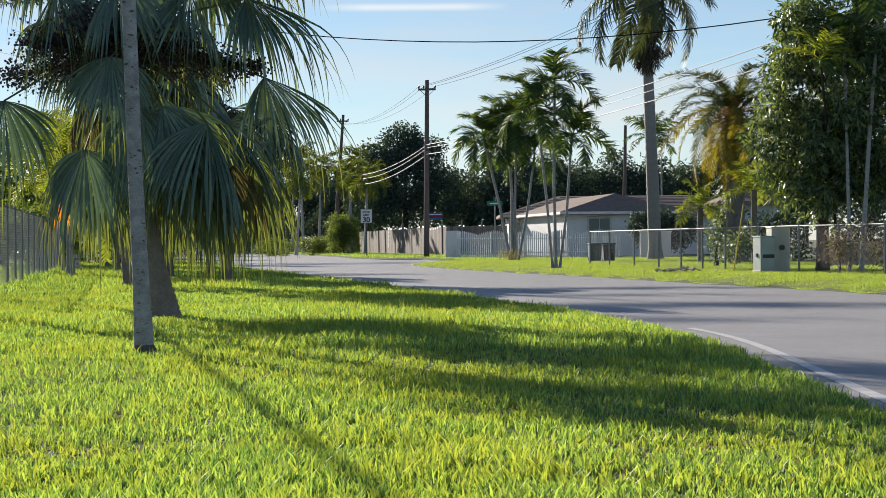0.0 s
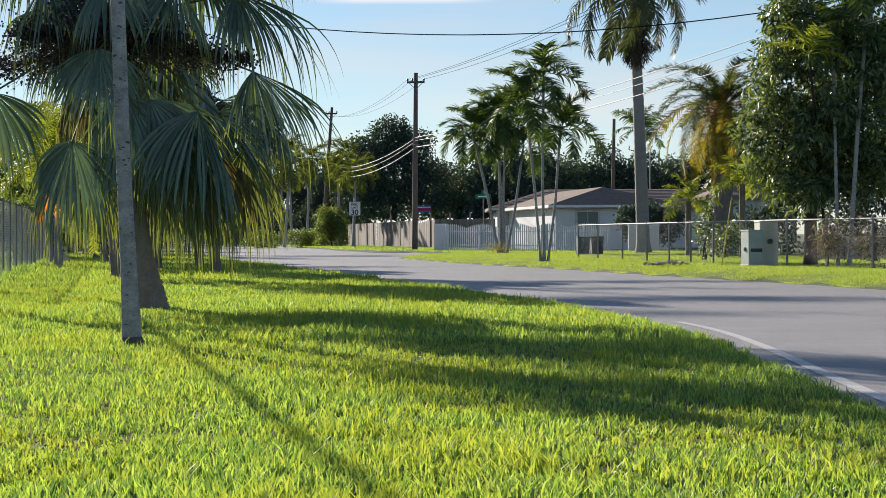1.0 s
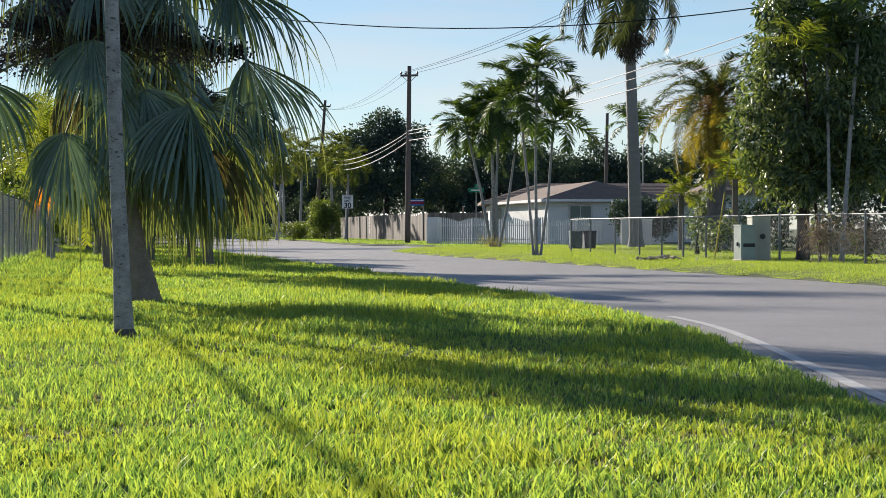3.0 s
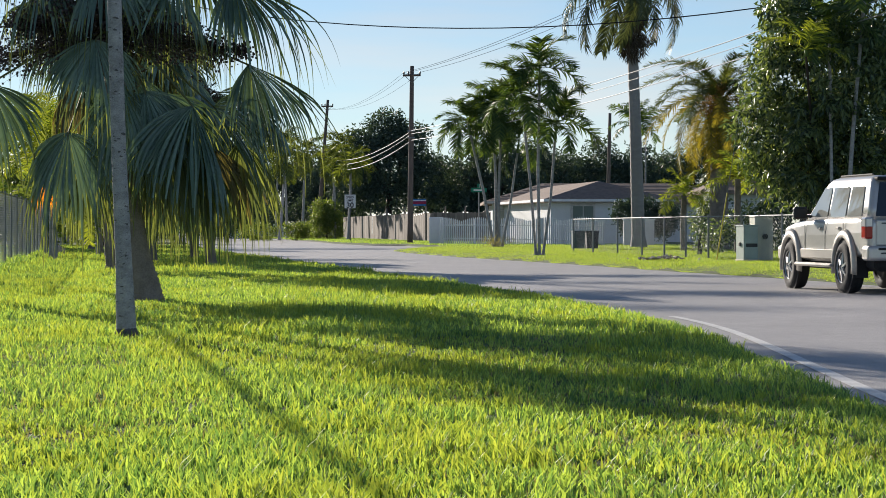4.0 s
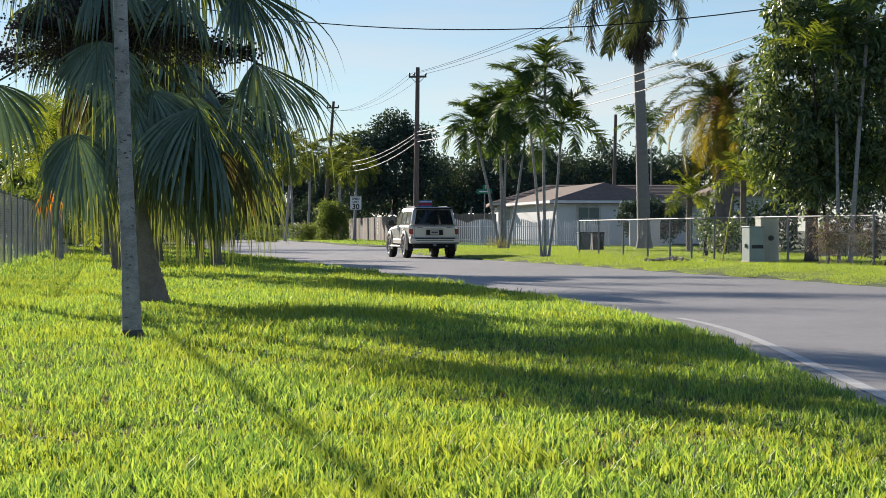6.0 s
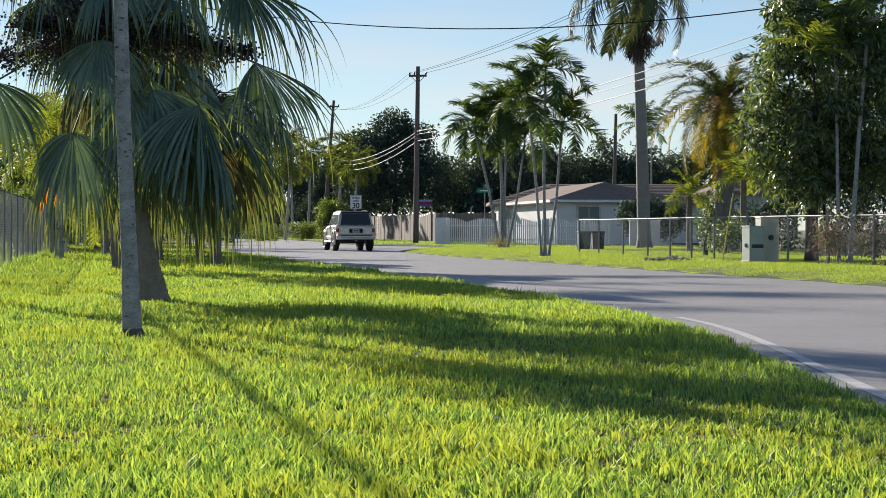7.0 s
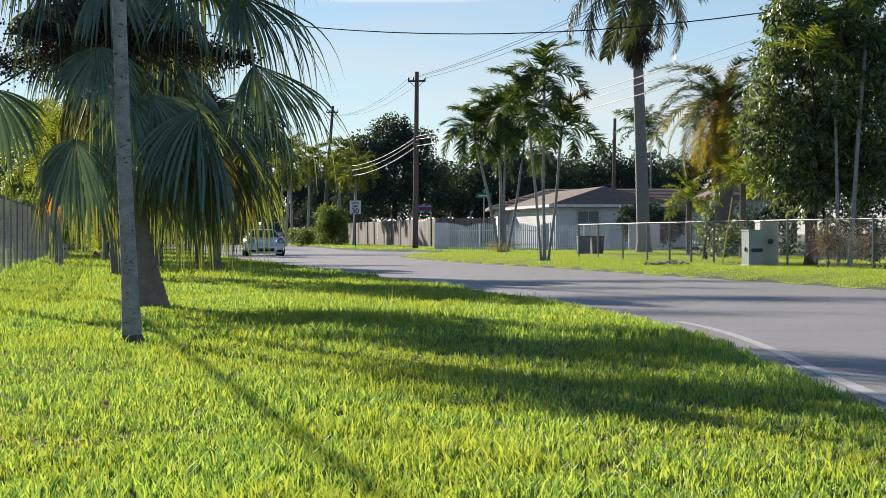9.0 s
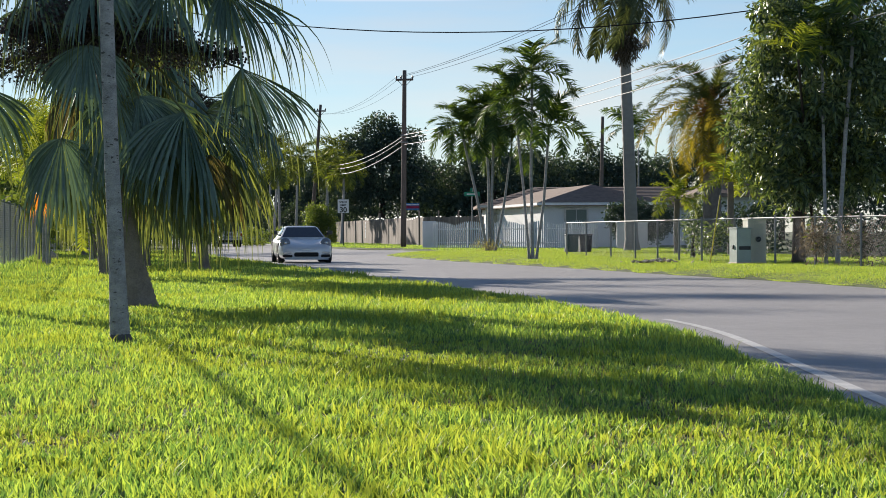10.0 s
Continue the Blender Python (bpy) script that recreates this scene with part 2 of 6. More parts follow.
M = dict(
    soil=material("soil_grass", (0.06, 0.09, 0.02), 0.95, scale=1.3, vary=0.45, bump=0.6, bump_scale=60),
    blade=material("grass_blade", (0.43, 0.545, 0.19), 0.5, color2=(0.15, 0.26, 0.125), scale=0.9, island=1.0, translucent=0.48, trans_color=(1.5, 1.5, 0.45), sheen_spec=0.2),
    # brighter, yellower copy of blade: sunlight put into the grass colour
    blade_sun=material("grass_blade_sunlit", (0.40, 0.47, 0.11), 0.5, color2=(0.23, 0.32, 0.07), scale=0.9, island=0.8, translucent=0.5, trans_color=(1.6, 1.5, 0.6), sheen_spec=0.3),
    blade_low=material("grass_blade_blue", (0.24, 0.36, 0.22), 0.45, color2=(0.10, 0.185, 0.115), scale=0.9, island=0.8, translucent=0.35, trans_color=(1.6, 1.5, 0.65), sheen_spec=0.4),
    # yellower than fan: light through the thin tips is put into the colour
    fan_tip=material("fan_leaf_tip", (0.205, 0.24, 0.095), 0.5, color2=(0.10, 0.13, 0.065), scale=2, island=0.8, translucent=0.42, trans_color=(1.6, 1.5, 0.6)),
    straw=material("dry_grass", (0.34, 0.31, 0.16), 0.7, scale=3, island=0.4, translucent=0.3),
    asphalt=material("asphalt", (0.47, 0.448, 0.44), 0.6, color2=(0.365, 0.348, 0.342), scale=0.6, bump=0.5, bump_scale=120, grain=0.5),
    paint=material("road_paint", (0.82, 0.81, 0.78), 0.6, color2=(0.55, 0.54, 0.52), scale=5),
    wood=material("weathered_wood", (0.32, 0.27, 0.23), 0.85, color2=(0.17, 0.14, 0.12), scale=2.5, obj=0.35, stretch=(4, 4, 0.4), bump=0.3),
    white=material("white_paint", (0.82, 0.83, 0.84), 0.55, vary=0.08, scale=3),
    wall=material("white_stucco", (0.72, 0.73, 0.74), 0.9, vary=0.06, scale=2, bump=0.3, bump_scale=60),
    tan=material("tan_stucco", (0.55, 0.42, 0.30), 0.9, vary=0.1, scale=2, bump=0.3, bump_scale=60),
    shingle=material("shingle", (0.35, 0.265, 0.215), 0.9, color2=(0.19, 0.145, 0.125), scale=4, bump=0.4, bump_scale=25, obj=0.3, sheen_spec=0.2),
    trim=material("fascia", (0.60, 0.58, 0.56), 0.7, scale=3),
    pole=material("pole_wood", (0.21, 0.165, 0.145), 0.9, color2=(0.11, 0.085, 0.075), scale=3, stretch=(5, 5, 0.3), bump=0.5),
    metal=material("galvanised", (0.25, 0.26, 0.265), 0.6, 0.2, scale=8, vary=0.2),
    mesh_dark=material("fence_wire", (0.52, 0.52, 0.55), 0.38, 0.6, scale=8, vary=0.2),
    screen=material("fence_screen", (0.13, 0.125, 0.145), 0.8, scale=5, vary=0.3),
    wire=material("cable_black", (0.03, 0.03, 0.035), 0.5, scale=5, sheen_spec=0.03),
    cable=material("cable_grey", (0.32, 0.32, 0.33), 0.45, 0.0, scale=5, sheen_spec=0.03),
    line=material("power_line", (0.07, 0.075, 0.085), 0.9, 0.0, scale=5, sheen_spec=0.0),
    ceramic=material("insulator", (0.16, 0.15, 0.15), 0.4, scale=5),
    trunk_grey=material("palm_trunk_grey", (0.58, 0.56, 0.545), 0.9, color2=(0.22, 0.21, 0.205), scale=9, stretch=(1, 1, 1.6), bump=0.6, bump_scale=40),
    trunk_brown=material("palm_trunk_brown", (0.36, 0.30, 0.26), 0.95, color2=(0.17, 0.14, 0.12), scale=6, bump=0.8, bump_scale=30),
    trunk_royal=material("royal_trunk", (0.40, 0.37, 0.345), 0.85, color2=(0.30, 0.275, 0.26), scale=3, stretch=(1, 1, 2.5), bump=0.3, bump_scale=25),
    lichen=material("lichen_patch", (0.125, 0.115, 0.11), 0.95, scale=20),
    bark=material("bark", (0.055, 0.043, 0.037), 0.95, scale=5, stretch=(3, 3, 0.6), bump=0.8),
    shaft=material("crownshaft", (0.16, 0.24, 0.07), 0.5, scale=4),
    fan=material("fan_leaf", (0.185, 0.275, 0.225), 0.36, color2=(0.09, 0.148, 0.12), scale=2, island=0.5, translucent=0.09, trans_color=(2.0, 1.9, 0.5)),
    fan_dry=material("dry_leaf", (0.21, 0.19, 0.085), 0.65, color2=(0.09, 0.085, 0.05), scale=2, island=0.6, translucent=0.30, trans_color=(1.6, 1.4, 0.6)),
    fan_orange=material("orange_leaf", (0.62, 0.27, 0.03), 0.6, scale=3, translucent=0.6, trans_color=(1.5, 1.2, 0.6)),
    petiole=material("petiole", (0.12, 0.13, 0.05), 0.5, scale=4),
    fruit=material("fruit", (0.065, 0.047, 0.052), 0.35, scale=20, island=0.5),
    palm=material("palm_leaf", (0.115, 0.175, 0.055), 0.5, color2=(0.042, 0.085, 0.036), scale=2, island=0.4, obj=0.35, translucent=0.28, trans_color=(2.3, 2.1, 0.55), sheen_spec=0.25),
    phoenix=material("date_leaf", (0.13, 0.16, 0.062), 0.5, color2=(0.055, 0.085, 0.036), scale=1.5, island=0.3, obj=0.5, translucent=0.28, trans_color=(2.2, 1.9, 0.5), sheen_spec=0.25),
    # yellow-green palm leaf with the backlight put into its colour
    areca_lit=material("areca_leaf_lit", (0.34, 0.38, 0.07), 0.5, color2=(0.16, 0.22, 0.05), scale=2, island=0.5, obj=0.3, translucent=0.45, trans_color=(1.7, 1.6, 0.5), sheen_spec=0.25),
    royal=material("royal_leaf", (0.125, 0.15, 0.075), 0.5, color2=(0.062, 0.08, 0.042), scale=2, island=0.4, translucent=0.2, trans_color=(1.9, 1.8, 0.8), sheen_spec=0.25),
    skirt=material("old_leaf_base", (0.13, 0.095, 0.06), 0.8, color2=(0.06, 0.045, 0.03), scale=3, island=0.5),
    phoenix_gold=material("date_leaf_yellowing", (0.32, 0.285, 0.06), 0.5, color2=(0.12, 0.13, 0.036), scale=1.5, island=0.3, obj=0.5, translucent=0.36, trans_color=(1.9, 1.6, 0.45), sheen_spec=0.25),
    bend_palm=material("far_palm_leaf", (0.17, 0.205, 0.06), 0.5, color2=(0.06, 0.095, 0.035), scale=2, island=0.4, obj=0.5, translucent=0.34, trans_color=(2.2, 2.0, 0.55), sheen_spec=0.25),
    vine=material("dry_vine", (0.33, 0.28, 0.22), 0.8, color2=(0.13, 0.11, 0.085), scale=3, island=0.6, translucent=0.25, trans_color=(1.5, 1.3, 0.9)),
    # pale base colour stands in for daylight showing through the solid cabin
    side_glass_lit=glass("side_window_glass_lit", (0.34, 0.34, 0.31)),
    phoenix_dry=material("date_leaf_dry", (0.36, 0.20, 0.07), 0.7, scale=2, island=0.3, translucent=0.3),
    # dark second tone puts some of the crown's deep shade into single leaves
    mango=material("mango_leaf", (0.18, 0.24, 0.13), 0.34, color2=(0.040, 0.072, 0.045), scale=1.5, island=0.9, translucent=0.30, trans_color=(2.3, 2.1, 0.6), sheen_spec=0.45),
    # lighter and bluer than leaf green: distance haze put into the colour
    far_leaf=material("tree_leaf_hazed", (0.092, 0.135, 0.108), 0.6, color2=(0.042, 0.071, 0.060), scale=0.6, island=0.5, translucent=0.16, trans_color=(2.0, 1.9, 0.7), sheen_spec=0.25),
    hedge=material("hedge_leaf", (0.17, 0.225, 0.075), 0.45, color2=(0.055, 0.10, 0.032), scale=2, island=0.7, translucent=0.42, trans_color=(2.2, 2.0, 0.6)),
    green_box=material("green_enamel", (0.46, 0.53, 0.48), 0.45, vary=0.12, scale=4),
    pale_box=material("pale_enamel", (0.68, 0.66, 0.56), 0.45, vary=0.12, scale=4),
    dark=material("dark_metal", (0.05, 0.055, 0.055), 0.5, scale=5),
    bin_green=material("bin_green", (0.05, 0.10, 0.11), 0.75, scale=5),
    bin_grey=material("bin_grey", (0.035, 0.04, 0.06), 0.75, scale=5),
    sign_green=material("sign_green", (0.01, 0.22, 0.13), 0.4, vary=0.05),
    sign_white=material("sign_white", (0.80, 0.80, 0.80), 0.4, vary=0.04),
    black=material("black_print", (0.015, 0.015, 0.015), 0.5),
    blue=material("blue_cloth", (0.03, 0.18, 0.42), 0.8, scale=4),
    red=material("red_cloth", (0.35, 0.03, 0.08), 0.8, scale=4),
    stone=material("rubble", (0.60, 0.52, 0.45), 0.9, scale=6, obj=0.5, bump=0.5),
    yellow=material("guy_guard", (0.60, 0.50, 0.04), 0.5, scale=5),
    bulb=material("glinting_bulb_glass", (0.92, 0.92, 0.90), 0.1, scale=5, translucent=0.7, trans_color=(1.0, 1.0, 1.0)),
    champagne=material("champagne_paint", (0.585, 0.56, 0.525), 0.28, 0.5, vary=0.03, scale=2),
    lower=material("grey_cladding", (0.50, 0.46, 0.40), 0.42, 0.25, vary=0.06, scale=3),
    silver=material("silver_paint", (0.80, 0.82, 0.85), 0.25, 0.15, vary=0.02, scale=2),
    tyre=material("tyre_rubber", (0.025, 0.025, 0.026), 0.85, scale=12, bump=0.3),
    rim=material("alloy_rim", (0.50, 0.50, 0.50), 0.3, 0.9, scale=6),
    under=material("underbody", (0.015, 0.015, 0.016), 0.8, scale=6),
    tail=material("tail_red", (0.38, 0.015, 0.012), 0.15, vary=0.1),
    lamp_clear=material("lamp_clear", (0.65, 0.66, 0.68), 0.08, 0.3, vary=0.05),
    lamp_glass=glass("headlamp_glass", (0.22, 0.25, 0.30)),
    tint=glass("tinted_glass", (0.012, 0.016, 0.022)),
    chrome=material("chrome", (0.75, 0.75, 0.75), 0.1, 1.0, vary=0.03),
    # pale green base colour stands in for the reflection on the panes
    window=glass("window_glass", (0.20, 0.24, 0.22)),
)


# glow put into the bulbs to imitate sun glints on their glass
M["bulb"].node_tree.nodes["Principled BSDF"].inputs["Emission Color"].default_value = (1.0, 0.97, 0.9, 1)
M["bulb"].node_tree.nodes["Principled BSDF"].inputs["Emission Strength"].default_value = 1.2


# ---- tools ----
def mesh_object(name, me, mat, parent=None, label=""):
    ob = new(name, me)
    if mat and not me.materials:
        me.materials.append(mat)
    if parent:
        ob.parent = parent
    if label:
        ob["label"] = label
    return ob


def part(name, bm, mat, parent=None, label="", smooth=False):
    me = bpy.data.meshes.new(name)
    bm.to_mesh(me)
    bm.free()
    if smooth:
        me.polygons.foreach_set("use_smooth", [True] * len(me.polygons))
    return mesh_object(name, me, mat, parent, label)


def fast_mesh(name, verts, tris, smooth=False):
    """A mesh of triangles from number arrays."""
    v, f = np.asarray(verts, np.float32).reshape(-1, 3), np.asarray(tris, np.int32).reshape(-1, 3)
    me = bpy.data.meshes.new(name)
    me.vertices.add(len(v))
    me.vertices.foreach_set("co", v.ravel())
    me.loops.add(f.size)
    me.loops.foreach_set("vertex_index", f.ravel())
    me.polygons.add(len(f))
    me.polygons.foreach_set("loop_start", np.arange(0, f.size, 3, dtype=np.int32))
    if smooth:
        me.polygons.foreach_set("use_smooth", np.ones(len(f), bool))
    me.update(calc_edges=True)
    return me


def thing(name, label, category, at=(0, 0, 0), rz=0, group="", kind=""):
    ob = new(name)
    ob.empty_display_size = 0.2
    ob.matrix_world = pose(*at, 0, 0, rz)
    return tagged(ob, label, category, group, kind)


def box(bm, x0, x1, y0, y1, z0, z1, bevel=0.0, segs=1):
    b = bmesh.new()
    bmesh.ops.create_cube(b, size=1.0, matrix=Matrix.LocRotScale(((x0 + x1) / 2, (y0 + y1) / 2, (z0 + z1) / 2), None, (abs(x1 - x0), abs(y1 - y0), abs(z1 - z0))))
    if bevel:
        bmesh.ops.bevel(b, geom=b.edges[:], offset=bevel, segments=segs, affect="EDGES", profile=0.5)
    me = bpy.data.meshes.new("tmp")
    b.to_mesh(me)
    b.free()
    bm.from_mesh(me)
    bpy.data.meshes.remove(me)
    return bm


def boxed(*args, **kw):
    return box(bmesh.new(), *args, **kw)


def tube(points, radii, sides=8, closed=True, bm=None):
    """A round tube along points, its radius given at each."""
    bm = bm or bmesh.new()
    pts = [Vector(p) for p in points]
    if not hasattr(radii, "__len__"):
        radii = [radii] * len(pts)
    rings = []
    for i, p in enumerate(pts):
        d = (pts[min(i + 1, len(pts) - 1)] - pts[max(i - 1, 0)]).normalized()
        up = Vector((0, 1, 0)) if abs(d.z) > 0.8 else Vector((0, 0, 1))
        a = d.cross(up).normalized()
        b = d.cross(a)
        rings.append([bm.verts.new(p + float(radii[i]) * (a * math.cos(t) + b * math.sin(t))) for t in [2 * math.pi * k / sides for k in range(sides)]])
    for r, s in zip(rings, rings[1:]):
        for k in range(sides):
            bm.faces.new((r[k], r[(k + 1) % sides], s[(k + 1) % sides], s[k]))
    if closed:
        bm.faces.new(rings[0])
        bm.faces.new(rings[-1][::-1])
    bmesh.ops.recalc_face_normals(bm, faces=bm.faces)
    return bm


def loft(rings, closed=True, caps=True):
    """A skin over rings of equal numbers of points."""
    bm = bmesh.new()
    vs = [[bm.verts.new(p) for p in r] for r in rings]
    n = len(vs[0])
    for r, s in zip(vs, vs[1:]):
        for k in range(n if closed else n - 1):
            bm.faces.new((r[k], r[(k + 1) % n], s[(k + 1) % n], s[k]))
    if caps:
        bm.faces.new(vs[0])
        bm.faces.new(vs[-1][::-1])
    bmesh.ops.recalc_face_normals(bm, faces=bm.faces)
    return bm


def sag(a, b, drop, n=14):
    a, b = Vector(a), Vector(b)
    return [a.lerp(b, i / n) - Vector((0, 0, 4 * drop * (i / n) * (1 - i / n))) for i in range(n + 1)]


# ---- ground, road, lawns ----
FAR_EDGE = [(10.4, -99), (9.9, -33), (9.6, 3.3), (9.3, 14.85), (8.6, 26.4), (7.5, 36.3), (6.7, 41.41), (5.3, 48.51), (3.4, 59.4), (0.7, 72.6), (-1.2, 84.97), (-1.9, 92.07),
            (-1.2, 96.52), (0.6, 99.5), (0.4, 107.0), (-0.9, 114.0), (-1.8, 120.0), (-4.3, 123.75), (-6.6, 136.29), (-9.4, 160.05), (-14.5, 193.05), (-23, 255.75), (-52, 462)]
NEAR_EDGE = [(2.15, -99), (2.15, 6.6), (2.2, 11.55), (2.24, 14.85), (2.27, 17.82), (2.12, 21.12), (1.86, 23.76), (1.5, 27.55), (0.15, 35.97), (-2.4, 49.99), (-7, 75.08),
             (-11, 99), (-14.5, 125.4), (-19, 160.05), (-24, 193.05), (-33, 255.75), (-62, 462)]
Z_LAWN, Z_VERGE = 0.06, 0.15


def edge_x(edge, y):
    return float(np.interp(y, [p[1] for p in edge], [p[0] for p in edge]))


def strip_sheet(name, left, right, mat, label, thick=0.0):
    """A sheet between rows of points, one row a polyline, all of equal length."""
    bm = bmesh.new()
    rows = [[bm.verts.new(p) for p in r] for r in (left, *right)]
    for a, b in zip(rows, rows[1:]):
        for i in range(len(a) - 1):
            bm.faces.new((a[i], b[i], b[i + 1], a[i + 1]))
    bmesh.ops.recalc_face_normals(bm, faces=bm.faces)
    if sum(f.normal.z for f in bm.faces) < 0:
        bmesh.ops.reverse_faces(bm, faces=bm.faces[:])
    ob = part(name, bm, mat)
    return tagged(ob, label, name.replace("_", " "), kind="structure")


def build_ground():
    bm = bmesh.new()
    bmesh.ops.create_grid(bm, x_segments=8, y_segments=8, size=2500)
    g = part("ground", bm, M["soil"])
    g.location.z = -0.06
    tagged(g, "grassy flat earth reaching the horizon", "ground", kind="structure")
    bm = bmesh.new()
    ring = [(x, y) for x, y in NEAR_EDGE] + [(x, y) for x, y in FAR_EDGE[::-1]]
    pts = [bm.verts.new((x + (0.25 if i >= len(NEAR_EDGE) else -0.25), y, 0)) for i, (x, y) in enumerate(ring)]
    f = bm.faces.new(pts)
    bmesh.ops.triangulate(bm, faces=[f])
    r = bmesh.ops.extrude_face_region(bm, geom=bm.faces[:])
    bmesh.ops.translate(bm, vec=(0, 0, -0.05), verts=[v for v in r["geom"] if isinstance(v, bmesh.types.BMVert)])
    bmesh.ops.recalc_face_normals(bm, faces=bm.faces)
    tagged(part("road", bm, M["asphalt"]), "worn grey asphalt road that bends gently", "road", kind="structure")
    n = NEAR_EDGE
    strip_sheet("lawn", [(x + 0.02, y, -0.05) for x, y in n],
                [[(x - 0.02, y, 0.03) for x, y in n], [(x - 0.35, y, Z_LAWN) for x, y in n], [(x - 60, y, Z_LAWN) for x, y in n]], M["soil"],
                "sunlit green lawn beside the road")
    e = FAR_EDGE
    strip_sheet("verge", [(x - 0.02, y, -0.05) for x, y in e],
                [[(x + 0.02, y, 0.03) for x, y in e], [(x + 0.9, y, 0.11) for x, y in e], [(x + 2.2, y, Z_VERGE) for x, y in e], [(x + 90, y, Z_VERGE) for x, y in e]],
                M["soil"], "grass verge across the road")
    # edge line
    bm = bmesh.new()
    knots = [(2.50, -50), (2.50, 0), (2.52, 6.6), (2.56, 12.2), (2.64, 14.9), (2.73, 17.8), (2.77, 20.1), (2.70, 22.3), (2.58, 23.6)]
    ky = np.array([k[1] for k in knots])
    bend = np.polyfit(ky[2:], [k[0] for k in knots[2:]], 4)
    pts = [(2.50, -50), (2.50, 0)] + [(float(np.polyval(bend, y)), float(y)) for y in np.linspace(6.6, 23.6, 35)]
    a = [bm.verts.new((x - 0.052, y, 0.005)) for x, y in pts]
    b = [bm.verts.new((x + 0.052, y, 0.005)) for x, y in pts]
    for i in range(len(pts) - 1):
        bm.faces.new((a[i], b[i], b[i + 1], a[i + 1]))
    tagged(part("edge_line", bm, M["paint"]), "worn white painted edge line on asphalt", "road marking", kind="structure")


def blades(name, xy, z, h, w, mat, label, lean=0.5, flat=False, segs=2):
    """Grass: each blade a tapered, bent strip."""
    n = len(xy)
    ang = np.random.uniform(0, 2 * np.pi, n)
    side = np.stack([np.cos(ang), np.sin(ang), np.zeros(n)], 1)
    la = np.random.uniform(0, 2 * np.pi, n)
    lv = np.stack([np.cos(la), np.sin(la), np.zeros(n)], 1) * np.random.uniform(0.1, lean, n)[:, None]
    base = np.c_[xy, z]
    up = np.array([0, 0, 1.0])
    h, w = h[:, None], w[:, None]
    p0, p1 = base - side * w / 2, base + side * w / 2
    if segs == 1:
        v = np.stack([p0, p1, base + up * h + lv * h], 1)
        t = np.array([[0, 1, 2]])
    else:
        mid = base + up * h * 0.6 + lv * h * 0.35
        v = np.stack([p0, p1, mid - side * w * 0.4, mid + side * w * 0.4, base + up * h * 0.95 + lv * h * 1.1], 1)
        t = np.array([[0, 1, 3], [0, 3, 2], [2, 3, 4]])
    k = v.shape[1]
    tri = (t[None] + (np.arange(n) * k)[:, None, None]).reshape(-1, 3)
    ob = mesh_object(name, fast_mesh(name, v, tri, True), mat)
    return tagged(ob, label, "grass", kind="stuff")


def scatter(y0, y1, per, left, right):
    """Points between the lines left(y) and right(y), per of them on a square metre at y0, thinning to y1."""
    out = []
    step = (y1 - y0) / 24
    for i in range(24):
        a = y0 + i * step
        l, r = left(a + step / 2), right(a + step / 2)
        if r <= l:
            continue
        n = int(per * (r - l) * step * (y0 / (a + step / 2)) ** 1.3)
        out.append(np.c_[np.random.uniform(l, r, n), np.random.uniform(a, a + step, n)])
    return np.concatenate(out)


def patchy(xy, scale, seed):
    """Slow waves over the ground, 0 to 1."""
    x, y = xy[:, 0] * scale + seed, xy[:, 1] * scale
    return 0.5 + 0.25 * (np.sin(x * 1.7 + 1.3 * np.sin(y * 0.9)) + np.sin(y * 2.1 + 1.1 * np.sin(x * 1.3 + seed)))


def tufts(xy, per, spread):
    """Each point grown into a tuft of blades: their places, and for each blade the number that its tuft shares."""
    own = np.repeat(np.random.uniform(0, 1, len(xy)), per)
    far = np.maximum(1.0, np.repeat(xy[:, 1], per) / 14)
    return np.repeat(xy, per, 0) + np.random.normal(0, spread, (len(xy) * per, 2)) * far[:, None] ** 0.7, own


